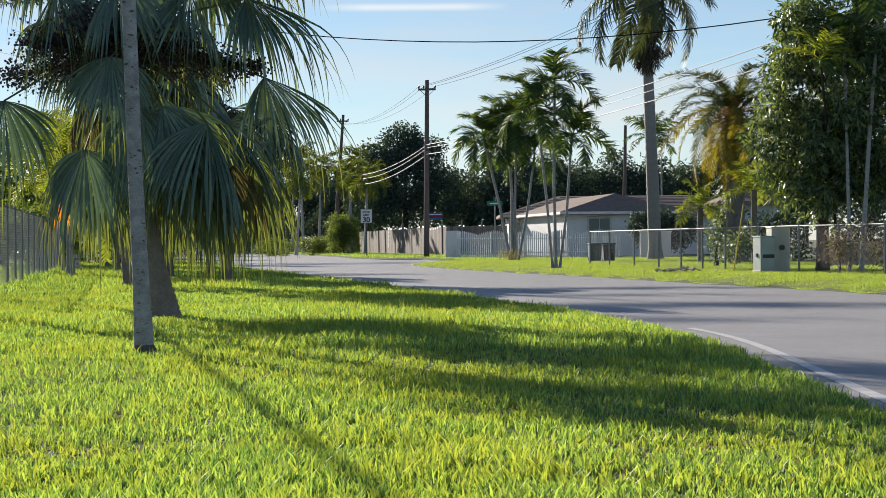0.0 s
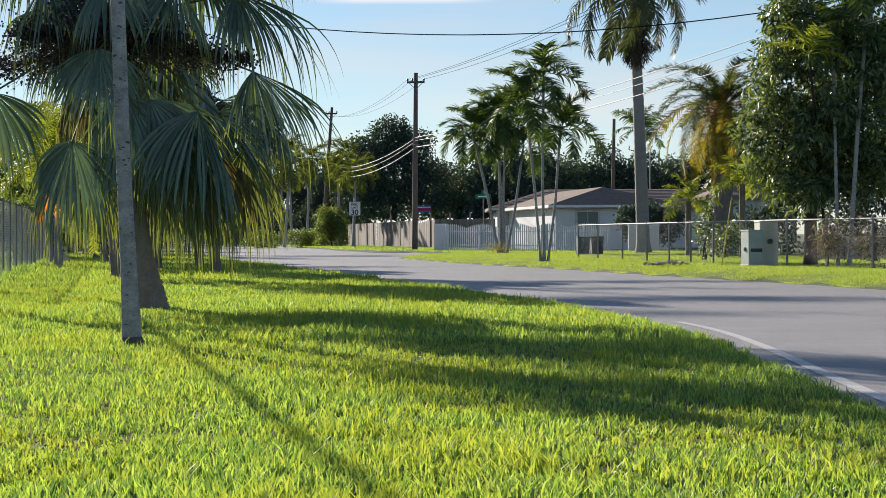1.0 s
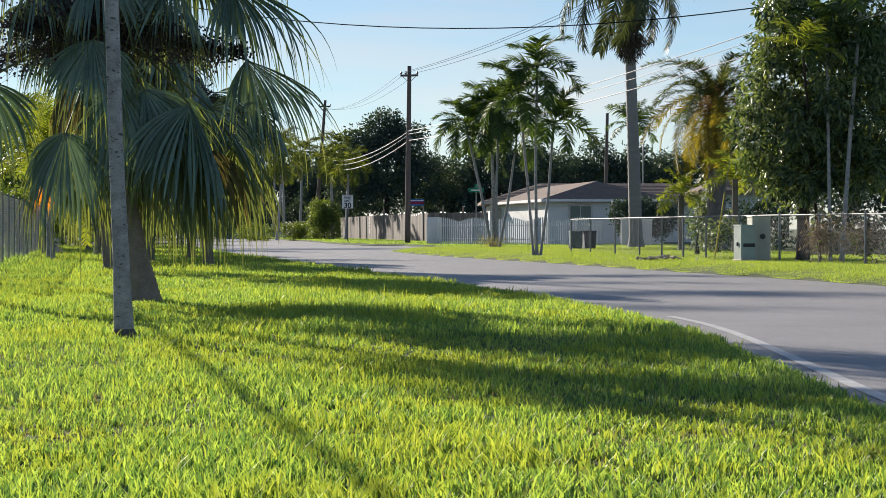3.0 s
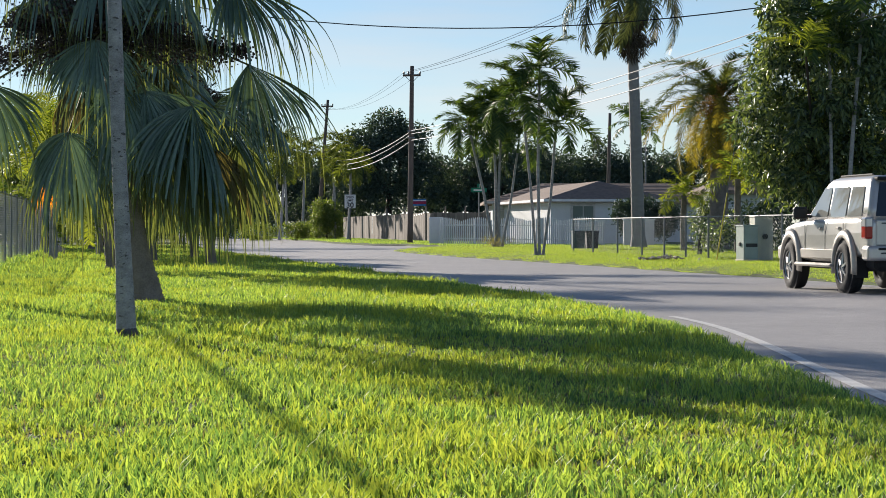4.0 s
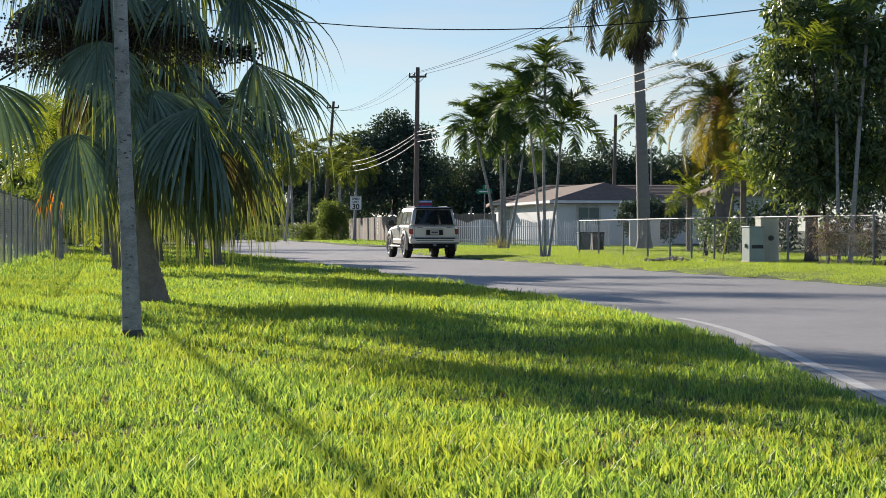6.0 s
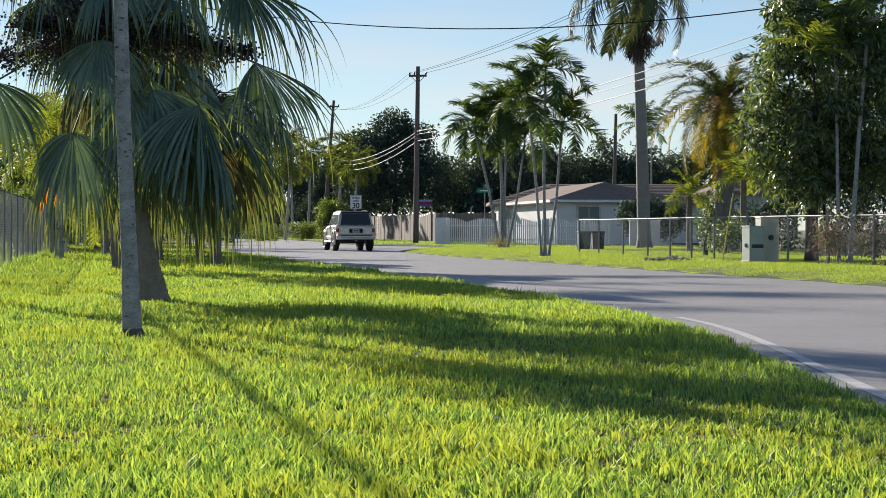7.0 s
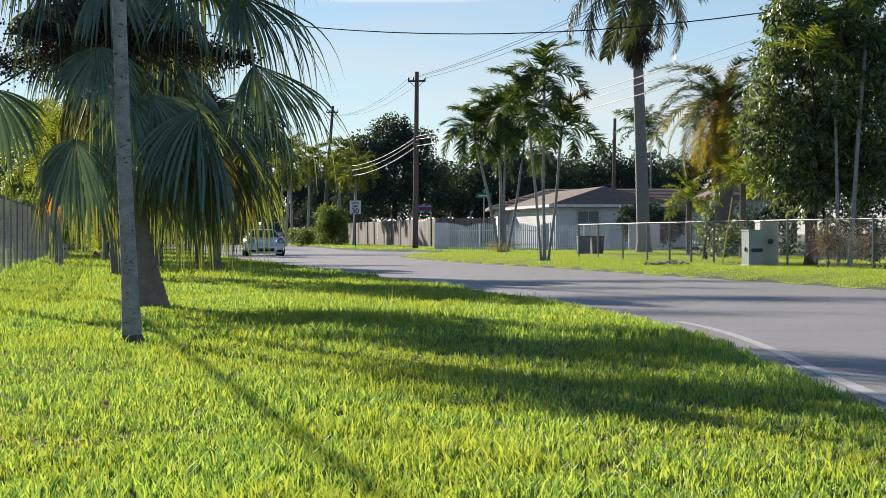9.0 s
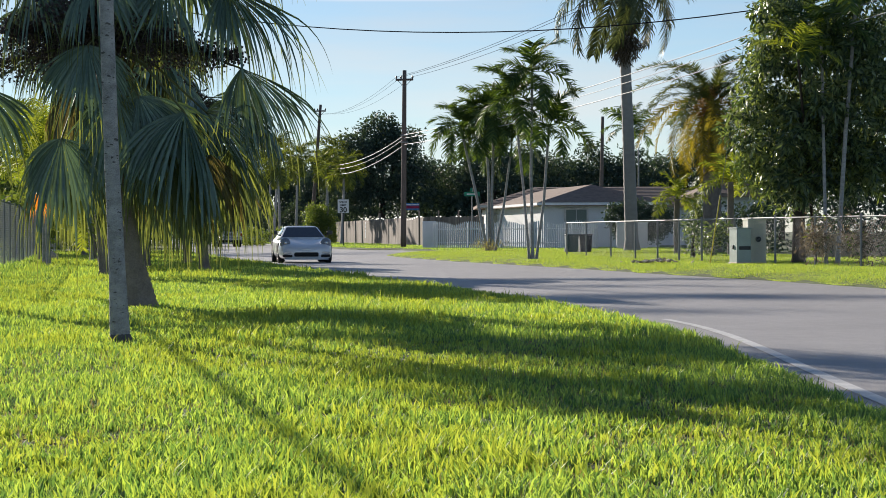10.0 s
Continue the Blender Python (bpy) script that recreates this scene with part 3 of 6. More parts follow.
def build_grass():
    near = lambda y: edge_x(NEAR_EDGE, y)
    for y0, y1, per, segs, grow, each in ((6.2, 18, 5400, 2, 0.95, 6), (18, 43, 1750, 2, 1.2, 5), (43, 115, 440, 1, 1.5, 4)):
        xy = scatter(y0, y1, per / each, lambda y: -0.235 * y - 0.4, lambda y: min(near(y) + 0.02, 0.235 * y + 0.2))
        xy, own = tufts(xy, each, 0.014)
        p = patchy(xy * (1, 0.6), 0.9, 2.0) * 0.6 + patchy(xy * (1, 0.6), 3.1, 7.0) * 0.4
        h = np.random.uniform(0.030, 0.076, len(xy)) * (0.40 + 0.9 * p) * grow * (0.55 + 1.0 * own ** 1.5)
        w = np.random.uniform(0.0055, 0.0135, len(xy)) * (1.0 if y0 < 10 else 1.35 if y0 < 30 else 3.0)
        pick = patchy(xy, 2.3, 5.0) * 0.4 + patchy(xy * (1, 0.6), 0.7, 9.0) * 0.35 + own * 0.55 + np.random.uniform(0, 0.25, len(xy))
        # larger share of blue-green blades round (-1.1, 7.6)
        pick = pick - 0.20 * np.exp(-(xy[:, 0] + 1.1) ** 2 / 1.0 - (xy[:, 1] - 7.6) ** 2 / 5.0)
        for lo, hi, mat, f, lab in ((0, 0.56, "blade_low", 0.75, "short blue-green lawn grass"), (0.56, 1.02, "blade", 1.0, "bright green lawn grass lit from behind"), (1.02, 9, "blade_sun", 1.12, "lawn grass tips coloured a sunlit yellow-green")):
            k = (pick >= lo) & (pick < hi)
            blades("lawn_grass", xy[k], np.full(k.sum(), Z_LAWN - 0.005), h[k] * f, w[k], M[mat], lab, 0.6, segs=segs)
    xy = scatter(6.2, 22, 450, lambda y: -0.235 * y - 0.4, lambda y: min(near(y) - 0.1, 0.235 * y + 0.2))
    xy = xy[patchy(xy, 1.1, 11.0) > 0.45]
    blades("dry_grass", xy, np.full(len(xy), Z_LAWN), np.random.uniform(0.02, 0.06, len(xy)), np.random.uniform(0.003, 0.007, len(xy)), M["straw"],
           "dry straw-coloured grass blades in the lawn", 1.8)
    # longer fringe along the kerbless edges
    y = 6 + 94 * np.random.uniform(0, 1, 42000) ** 1.25
    x = np.interp(y, [p[1] for p in NEAR_EDGE], [p[0] for p in NEAR_EDGE]) - np.abs(np.random.normal(0, 0.12, len(y)))
    x = x + 0.05 * np.sin(y * 1.9) + 0.04 * np.sin(y * 4.3 + 1)
    blades("edge_grass", np.c_[x, y], np.full(len(y), 0.035), np.random.uniform(0.03, 0.075, len(y)), np.random.uniform(0.005, 0.010, len(y)) * (1 + y / 66), M["blade"],
           "longer grass overhanging the road edge", 1.2)
    # rank weeds along the foot of the tall fence
    y = np.random.uniform(33.5, 95, 5200)
    x = -7.6 - 0.1506 * (y - 33) + np.abs(np.random.normal(0, 0.22, len(y)))
    blades("fence_weeds", np.c_[x, y], np.full(len(y), Z_LAWN), np.random.uniform(0.06, 0.24, len(y)) * (0.4 + patchy(np.c_[x, y], 1.3, 4.0)), np.random.uniform(0.012, 0.03, len(y)), M["blade"],
           "taller weeds along the foot of the wire fence", 0.9)
    # the verge across the road
    xy = scatter(28, 102, 1500, lambda y: edge_x(FAR_EDGE, y) - 0.05, lambda y: edge_x(FAR_EDGE, y) + 12 if y > 50 else edge_x(FAR_EDGE, y) + 5)
    d = xy[:, 0] - np.interp(xy[:, 1], [p[1] for p in FAR_EDGE], [p[0] for p in FAR_EDGE])
    z = np.interp(d, [0, 0.9, 2.2], [0.03, 0.11, Z_VERGE])
    tall = np.random.uniform(0.03, 0.08, len(xy)) * (0.45 + 0.8 * patchy(xy * (1, 0.6), 0.8, 1.0)) * np.interp(d, [0, 0.5], [0.6, 1.0])
    # random share of verge blades given the sunlit colour
    sunny = np.random.uniform(0, 1, len(xy)) < 0.45
    for k, mat in ((sunny, "blade_sun"), (~sunny, "blade")):
        blades("verge_grass", xy[k], z[k] - 0.01, tall[k], np.random.uniform(0.008, 0.018, k.sum()), M[mat], "bright green verge grass across the road", 1.1, segs=1)
    xy = scatter(102, 215, 60, lambda y: edge_x(FAR_EDGE, y), lambda y: edge_x(FAR_EDGE, y) + 12)
    blades("verge_grass", xy, np.full(len(xy), Z_VERGE - 0.03), np.random.uniform(0.04, 0.09, len(xy)), np.random.uniform(0.04, 0.08, len(xy)), M["blade"],
           "bright green verge grass across the road", 0.9, segs=1)


build_ground()


# ---- plants ----
def leaf_strip(pts, widths, normal_hint, fold=0.25):
    """Points and triangles of one folded, tapering leaf along pts."""
    pts = np.asarray(pts, float)
    n = len(pts)
    d = np.gradient(pts, axis=0)
    d /= np.linalg.norm(d, axis=1)[:, None] + 1e-9
    s = np.cross(d, normal_hint)
    s /= np.linalg.norm(s, axis=1)[:, None] + 1e-9
    up = np.cross(s, d)
    w = np.asarray(widths)[:, None]
    left, right = pts - s * w + up * w * fold, pts + s * w + up * w * fold
    v = np.concatenate([left, pts, right])
    t = []
    for i in range(n - 1):
        for a in (0, n):
            t += [(a + i, a + i + 1, a + n + i), (a + n + i, a + i + 1, a + n + i + 1)]
    return v, np.array(t)


class Bag:
    """Collects pieces of a mesh."""

    def __init__(self):
        self.v, self.t, self.n = [], [], 0

    def add(self, v, t):
        self.v.append(np.asarray(v, float))
        self.t.append(np.asarray(t) + self.n)
        self.n += len(v)

    def mesh(self, name, smooth=True):
        return fast_mesh(name, np.concatenate(self.v), np.concatenate(self.t), smooth)


def curve_down(start, direction, length, droop, n):
    """A path that sets out along direction and is bent down by its weight."""
    p, d = np.array(start, float), np.array(direction, float)
    d /= np.linalg.norm(d)
    out, step = [p.copy()], length / n
    for i in range(n):
        d = d + np.array([0, 0, -1.0]) * droop * step * (0.5 + (i + 1) / n)
        d /= np.linalg.norm(d)
        p = p + d * step
        out.append(p.copy())
    return np.array(out)


def pinnate_mesh(name, length, rise, droop, pairs, leaflet, width, hang=1.0, vee=0.5, rnd=0):
    """A feather palm frond that sets out along +x, its rachis bent by its weight."""
    rng = np.random.RandomState(rnd)
    bag = Bag()
    path = curve_down((0, 0, 0), (math.cos(rise), 0, math.sin(rise)), length, droop, 14)
    v, t = leaf_strip(path, np.linspace(0.022, 0.004, 15) * (length / 1.6), (0, 0, 1), 0.6)
    bag.add(v, t)
    for i in range(pairs):
        f = 0.16 + 0.84 * (i + 0.5) / pairs
        k = min(int(f * 14), 13)
        p = path[k] + (path[k + 1] - path[k]) * (f * 14 - k)
        d = path[k + 1] - path[k]
        d /= np.linalg.norm(d)
        ll = leaflet * (0.55 + 0.6 * math.sin(math.pi * min(1, f * 0.95 + 0.05)) ** 0.7) * rng.uniform(0.85, 1.1)
        for sgn in (-1, 1):
            out = np.array([0, sgn * 1.0, 0])
            up = np.cross(d, out) * sgn * -1
            up = up if up[2] > 0 else -up
            way = d * rng.uniform(0.55, 0.85) + out * rng.uniform(0.75, 1.0) + up * vee * rng.uniform(-0.2, 1.0)
            q = curve_down(p, way, ll, hang * rng.uniform(0.6, 1.5) / max(ll, 0.2), 4)
            w = width * np.array([0.5, 1.0, 0.9, 0.6, 0.05]) / 2
            v, t = leaf_strip(q, w, up + rng.normal(0, 0.25, 3), 0.3)
            bag.add(v, t)
    return bag.mesh(name)


def trunk_mesh(path, radii, sides=12, rings=0, depth=0.0):
    """A palm trunk, ringed if asked."""
    pts, rs = np.asarray(path, float), np.asarray(radii, float)
    n = max(len(pts), rings * 2) if rings else len(pts) * 4
    u, src = np.linspace(0, 1, n), np.linspace(0, 1, len(pts))
    p = np.stack([np.interp(u, src, pts[:, k]) for k in range(3)], 1)
    r = np.interp(u, src, rs)
    if rings:
        r = r * (1 + depth * np.where(np.arange(n) % 2, 1, -1))
    return tube([tuple(a) for a in p], list(r), sides)


def palm_tree(name, label, at, trunks, frond_meshes, count, mats, shaft=0.0, group="", tilt=(20, 75), rings=24, crown_scale=1.0, seed=1, by_age=False):
    """Feather palm: trunks as (foot, top, radius) with a crown on each."""
    rng = random.Random(seed)
    t = thing(name, label, "palm tree", at, group=group)
    trunk_mat, leaf_mat = mats
    for foot, top, r0, r1 in trunks:
        a, b = Vector(foot), Vector(top)
        mid = a.lerp(b, 0.5) + Vector((rng.uniform(-0.06, 0.06), 0, 0))
        part("trunk", trunk_mesh([a, a.lerp(mid, 0.12), mid, b], [r0 * 1.35, r0, (r0 + r1) / 2, r1], 10, rings, 0.03), trunk_mat, t, smooth=True)
        up = (b - mid).normalized()
        if shaft:
            part("crownshaft", tube([b, b + up * shaft * 0.5, b + up * shaft], [r1 * 1.3, r1 * 1.15, r1 * 0.5], 10), M["shaft"], t, smooth=True)
        head = b + up * shaft * 0.95
        for i in range(count):
            age = (i + rng.random()) / count
            ob = new("frond", frond_meshes[int(age * len(frond_meshes))] if by_age else frond_meshes[i % len(frond_meshes)])
            ob.parent = t
            lift = tilt[1] + (tilt[0] - tilt[1]) * age
            ob.matrix_local = Matrix.Translation(head) @ pose(0, 0, 0, rng.uniform(-25, 25), -lift + 20, i * 137.5 + rng.uniform(-18, 18)) @ Matrix.Scale(crown_scale * rng.uniform(0.82, 1.1), 4)
    return t


def fan_leaf(bag, dry, hast, way, size, rng, segs=46, spread=98, droop=1.0):
    """A costapalmate fan leaf at hast that points along way: pleated and joined near the middle, then split, the thin tips hanging."""
    way = np.array(way, float) / np.linalg.norm(way)
    side = np.cross(way, (0, 0, 1.0))
    if np.linalg.norm(side) < 0.3:
        side = np.cross(way, (0.15, 1.0, 0))
    side /= np.linalg.norm(side)
    up = np.cross(side, way)
    if up[1] > 0.1:
        up = -up
    step = math.radians(2 * spread / segs)
    rip = 0.0
    for i in range(segs):
        if rng.uniform() < 0.16:
            rip = rng.normal(0, 0.07)
        a = math.radians(-spread + 2 * spread * (i + 0.5) / segs)
        d = way * math.cos(a) + side * math.sin(a) - up * 0.75 * abs(math.sin(a)) ** 1.5 + up * (0.08 + rip) + rng.normal(0, 0.02, 3)
        ll = size * (0.74 + 0.26 * math.cos(a * 0.8)) * rng.uniform(0.93, 1.07)
        joined = ll * rng.uniform(0.44, 0.58)
        inner = curve_down(hast, d, joined, (0.30 + 0.55 * abs(math.sin(a))) * droop, 4)
        free = ll * rng.uniform(0.40, 0.85)
        outer = curve_down(inner[-1], inner[-1] - inner[-2] + rng.normal(0, 0.012, 3), free, 1.9 * droop * rng.uniform(0.3, 2.2), 6)
        pts = np.concatenate([inner, outer[1:]])
        wide = joined * step * 0.58
        w = [0.002, wide * 0.27, wide * 0.52, wide * 0.77, wide, wide * 0.82, wide * 0.60, wide * 0.40, wide * 0.25, wide * 0.14, 0.001]
        pleat = up + side * (0.28 if i % 2 else -0.28)
        v, t = leaf_strip(pts[:8], w[:8], pleat, 0.6)
        bag.add(v, t)
        v, t = leaf_strip(pts[7:], w[7:], pleat, 0.6)
        (dry if dry is not None else bag).add(v, t)


def fruit_cluster(head, tip, rng, count=900, spread=0.28):
    bag = Bag()
    h, q = np.array(head, float), np.array(tip, float)
    tet = np.array([(1, 1, 1), (1, -1, -1), (-1, 1, -1), (-1, -1, 1)], float)
    for i in range(count):
        f = rng.uniform(0.25, 1.05)
        c = h + (q - h) * f + rng.normal(0, spread * (0.35 + 0.5 * math.sin(math.pi * min(1, f))), 3) * (1, 1, 0.75)
        bag.add(c + tet * rng.uniform(0.008, 0.016), [(0, 1, 2), (0, 3, 1), (0, 2, 3), (1, 3, 2)])
        if i % 3 == 0:
            v, t = leaf_strip(np.array([h + (q - h) * max(0.1, f - 0.2), c]), [0.006, 0.003], (0.3, 0.2, 1), 0.5)
            bag.add(v, t)
    return bag.mesh("fruit_cluster", False)


SWAYING = []                              # leaves that stir in the breeze, each with the point it hangs from


def fan_palm(at, foot_path, radii, head, leaves, dead, fruits, label, seed, segs=54):
    """Fan palm with a rough trunk, arching petioles, hanging fan leaves and dark fruit sprays."""
    rng = np.random.RandomState(seed)
    t = thing("fan_palm", label, "palm tree", at, group="fan palms in a row on the lawn")
    part("trunk", trunk_mesh(foot_path, radii, 14, 34, 0.035), M["trunk_brown"], t, smooth=True)
    head = np.array(head, float)
    for hast, way, size in leaves:
        hast = np.array(hast, float)
        bag, tips = Bag(), Bag()
        fan_leaf(bag, tips, hast, way, size, rng, segs)
        leaf = mesh_object("fan_leaf", bag.mesh("fan_leaf"), M["fan"], t)
        mesh_object("hanging_tip", tips.mesh("hanging_tip"), M["fan_tip"], leaf, "yellow-green split leaf tips")["kind"] = "stuff"
        if seed == 3:
            SWAYING.append((leaf, tuple(head)))
        mid = (head + hast) / 2 + np.array([0, 0, 0.10 * np.linalg.norm(hast - head)])
        part("petiole", tube([head, mid, hast, hast + np.array(way) / np.linalg.norm(way) * 0.1], [0.026, 0.018, 0.013, 0.006], 6), M["petiole"], leaf)
    for hast, way, size, mat in dead:
        bag, tips = Bag(), Bag()
        fan_leaf(bag, tips, np.array(hast, float), way, size, rng, 30, 58, 1.5)
        ob = mesh_object("hanging_leaf", bag.mesh("hanging_leaf"), M[mat], t, "yellowing drooping leaf" if mat != "fan" else "")
        mesh_object("hanging_tip", tips.mesh("hanging_tip"), M["fan_tip" if mat != "fan_orange" else mat], ob)["kind"] = "stuff"
    c = crown_points([(head[0], head[1], head[2] - 0.15, 0.34, 0.34, 0.55), (head[0], head[1], head[2] + 0.5, 0.3, 0.3, 0.6)], 330, rng, 0.3)
    v, tr = leaf_cloud(c, 0.16, 7, 0.24, 0.035, rng, 0.4)
    mesh_object("leaf_base_fibre", fast_mesh("leaf_base_fibre", v, tr), M["skirt"], t, "matted brown fibre round the leaf bases")
    for tip, count, spread in fruits:
        mesh_object("fruit_spray", fruit_cluster(head, tip, rng, count, spread), M["fruit"], t, "dark fruit on branched stalks")["kind"] = "stuff"
    return t


def leaf_cloud(centres, radius, per, length, width, rng, hang=0.5):
    """Leaves, two triangles each, round the given centres."""
    c = np.repeat(np.asarray(centres, float), per, 0)
    n = len(c)
    off = rng.normal(0, 1, (n, 3))
    off /= np.linalg.norm(off, axis=1)[:, None]
    p = c + off * rng.uniform(0.2, 1, (n, 1)) * radius
    d = off + rng.normal(0, 0.5, (n, 3)) + np.array([0, 0, -hang])
    d /= np.linalg.norm(d, axis=1)[:, None]
    s = np.cross(d, rng.normal(0, 1, (n, 3)))
    s /= np.linalg.norm(s, axis=1)[:, None] + 1e-9
    u = np.cross(s, d)
    ll = length * rng.uniform(0.7, 1.25, (n, 1))
    w = width * rng.uniform(0.7, 1.2, (n, 1)) / 2
    m = p + d * ll * 0.5
    v = np.stack([p, m - s * w + u * w * 0.35, p + d * ll, m + s * w + u * w * 0.35], 1)
    t = np.array([[0, 1, 2], [0, 2, 3]])[None] + (np.arange(n) * 4)[:, None, None]
    return v.reshape(-1, 3), t.reshape(-1, 3)


def crown_points(blobs, per, rng, shell=0.55):
    """Centres of leaf clumps in ellipsoids given as (x, y, z, rx, ry, rz)."""
    out = []
    for x, y, z, a, b, c in blobs:
        k = int(per * (a * b + b * c + a * c) / 3)
        d = rng.normal(0, 1, (k, 3))
        d /= np.linalg.norm(d, axis=1)[:, None]
        r = rng.uniform(shell, 1.0, (k, 1)) * (1 + 0.16 * np.sin(d[:, :1] * 7 + x) * np.cos(d[:, 2:3] * 6 + z))
        out.append(np.array([x, y, z]) + d * r * np.array([a, b, c]))
    return np.concatenate(out)


def leafy_tree(name, label, at, trunk, blobs, per, clump, leaves, length, width, leaf_mat, bark, seed, group="", hang=0.5, limbs=7):
    rng = np.random.RandomState(seed)
    t = thing(name, label, "tree", at, group=group)
    (tx, ty, th, r) = trunk
    part("trunk", tube([(0, 0, -0.1), (0.02, 0, 0.15), (tx * 0.5, ty * 0.5, th * 0.5), (tx, ty, th)], [r * 1.35, r * 1.05, r * 0.9, r * 0.7], 10), bark, t, smooth=True)
    for i in range(limbs):
        b = blobs[i % len(blobs)]
        e = Vector((b[0], b[1], b[2])) + Vector(rng.normal(0, 0.25, 3)) * b[3]
        s = Vector((tx, ty, th * rng.uniform(0.7, 1.0)))
        part("limb", tube([s, s.lerp(e, 0.5) + Vector((0, 0, 0.12 * (e - s).length)), e], [r * 0.5, r * 0.3, r * 0.08], 6), bark, t)
    c = crown_points(blobs, per, rng)
    v, tr = leaf_cloud(c, clump, leaves, length, width, rng, hang)
    mesh_object("crown", fast_mesh("crown", v, tr), leaf_mat, t)
    return t


def build_near_palms():
    # slim grey palm standing in the lawn
    t = thing("slim_palm", "slim grey palm trunk with dark lichen blotches on the lawn", "palm tree", (-2.60, 17.89, Z_LAWN))
    rng = random.Random(4)
    path = [(0, 0, -0.05), (0.0, 0, 0.05), (-0.02, 0, 0.6), (-0.06, 0, 1.5), (-0.10, 0, 2.9), (-0.12, 0, 4.4), (-0.10, 0, 6.6)]
    part("trunk", trunk_mesh(path, [0.092, 0.086, 0.070, 0.062, 0.060, 0.056, 0.05], 18, 60, 0.012), M["trunk_grey"], t, smooth=True)
    part("root_collar", tube([(0, 0, -0.04), (0, 0, 0.05), (0, 0, 0.085)], [0.108, 0.098, 0.083], 16), M["lichen"], t, "dark root collar", smooth=True)
    for i in range(280):
        z = rng.uniform(0.12, 3.2)
        k = np.interp(z, [p[2] for p in path], [p[0] for p in path])
        r = np.interp(z, [p[2] for p in path], [0.092, 0.086, 0.070, 0.062, 0.060, 0.056, 0.05]) * 1.012
        a0, s = rng.uniform(0, 6.28), rng.choice((0.004, 0.005, 0.006, 0.008, 0.012)) * rng.uniform(0.8, 1.2)
        bm = bmesh.new()
        ring = []
        for q in range(7):
            b = q * 2 * math.pi / 7
            rr = s * rng.uniform(0.25, 1.6)
            an, zz = a0 + rr * 1.5 * math.cos(b) / r, z + rr * math.sin(b) * 0.7
            ring.append(bm.verts.new((k + (r + 0.003) * math.cos(an), (r + 0.003) * math.sin(an), zz)))
        bm.faces.new(ring)
        part("lichen_blotch", bm, M["lichen"], t)
    fr = [pinnate_mesh("frond", 1.7, 0.7, 0.9, 30, 0.5, 0.035, rnd=k) for k in (1, 2)]
    for m in fr:
        m.materials.append(M["palm"])
    for i in range(11):
        ob = new("frond", fr[i % 2])
        ob.parent = t
        ob.matrix_local = pose(-0.10, 0, 6.6, 0, rng.uniform(-35, 15), i * 137.5)

    # the big fan palm behind it; its leaves given as place of the leaf's base, the way it points, its size
    head = (-0.45, 0, 3.3)
    leaves = [((1.27, -0.1, 2.98), (0.95, -0.12, -0.36), 1.42), ((0.64, -0.6, 2.42), (0.30, -0.2, -0.93), 1.58), ((0.80, 0.15, 2.42), (0.66, 0.1, -0.74), 1.42),
              ((-0.50, -0.9, 3.18), (0.06, -0.3, -0.95), 1.15), ((-0.87, -0.6, 2.08), (-0.08, -0.2, -0.97), 1.35), ((-1.92, -0.3, 2.70), (-0.12, -0.1, -0.97), 1.25),
              ((1.08, -0.2, 3.92), (0.92, -0.12, -0.30), 1.50), ((0.05, -0.5, 2.60), (0.10, -0.2, -0.95), 1.25),
              ((-0.22, -0.6, 2.60), (0.0, -0.2, -0.97), 1.25), ((0.40, -0.5, 4.0), (0.40, -0.3, -0.85), 1.15),
              ((-1.25, -0.4, 4.05), (-0.40, -0.2, -0.85), 1.2), ((-0.40, -0.8, 4.15), (-0.05, -0.5, -0.85), 1.15), ((-0.10, 0.9, 2.6), (0.1, 0.4, -0.9), 1.3),
              ((0.5, 0.6, 4.3), (0.7, 0.5, 0.2), 1.35), ((-0.2, 0.3, 4.9), (0.3, 0.2, 0.7), 1.45), ((-1.4, 0.3, 4.6), (-0.8, 0.3, 0.1), 1.45), ((0.9, 0.2, 4.8), (0.9, 0.1, 0.2), 1.45),
              ((-1.0, -0.2, 5.1), (-0.6, -0.2, 0.6), 1.45), ((0.3, -0.5, 5.2), (0.4, -0.5, 0.6), 1.35), ((0.25, -0.2, 4.45), (0.7, -0.2, 0.25), 1.4), ((-0.7, -0.4, 4.5), (-0.3, -0.5, 0.5), 1.4)]
    dead = [((0.30, -0.3, 2.15), (0.10, -0.1, -0.97), 1.35, "fan_tip"), ((0.85, 0.1, 1.90), (0.12, 0, -0.98), 1.15, "fan_dry"), ((-0.30, 0.2, 2.0), (0.03, 0.1, -0.98), 1.15, "fan_dry"),
            ((0.62, -0.2, 1.85), (0.05, -0.1, -0.98), 1.15, "fan_tip"), ((0.05, 0.1, 2.5), (0.05, 0, -0.98), 1.5, "fan"), ((1.12, 0.2, 2.0), (0.08, 0, -0.98), 1.2, "fan_tip"),
            ((-0.72, 0.0, 1.80), (0.02, 0, -0.98), 1.05, "fan_tip"), ((0.40, 0.3, 1.75), (0.0, 0.1, -0.98), 1.05, "fan"), ((0.0, -0.2, 2.75), (0.1, 0.0, -0.98), 1.2, "fan"),
            ((0.15, -0.4, 2.35), (0.0, 0, -0.98), 1.2, "fan"), ((-0.1, 0.1, 4.2), (0.2, -0.3, -0.9), 1.2, "fan")]
    fruits = [((1.18, -0.2, 3.10), 1300, 0.21), ((-1.55, -0.2, 3.45), 1300, 0.30), ((0.4, -0.7, 3.35), 800, 0.24), ((-0.85, -0.7, 3.65), 1100, 0.30), ((-1.95, 0.3, 3.05), 1000, 0.30)]
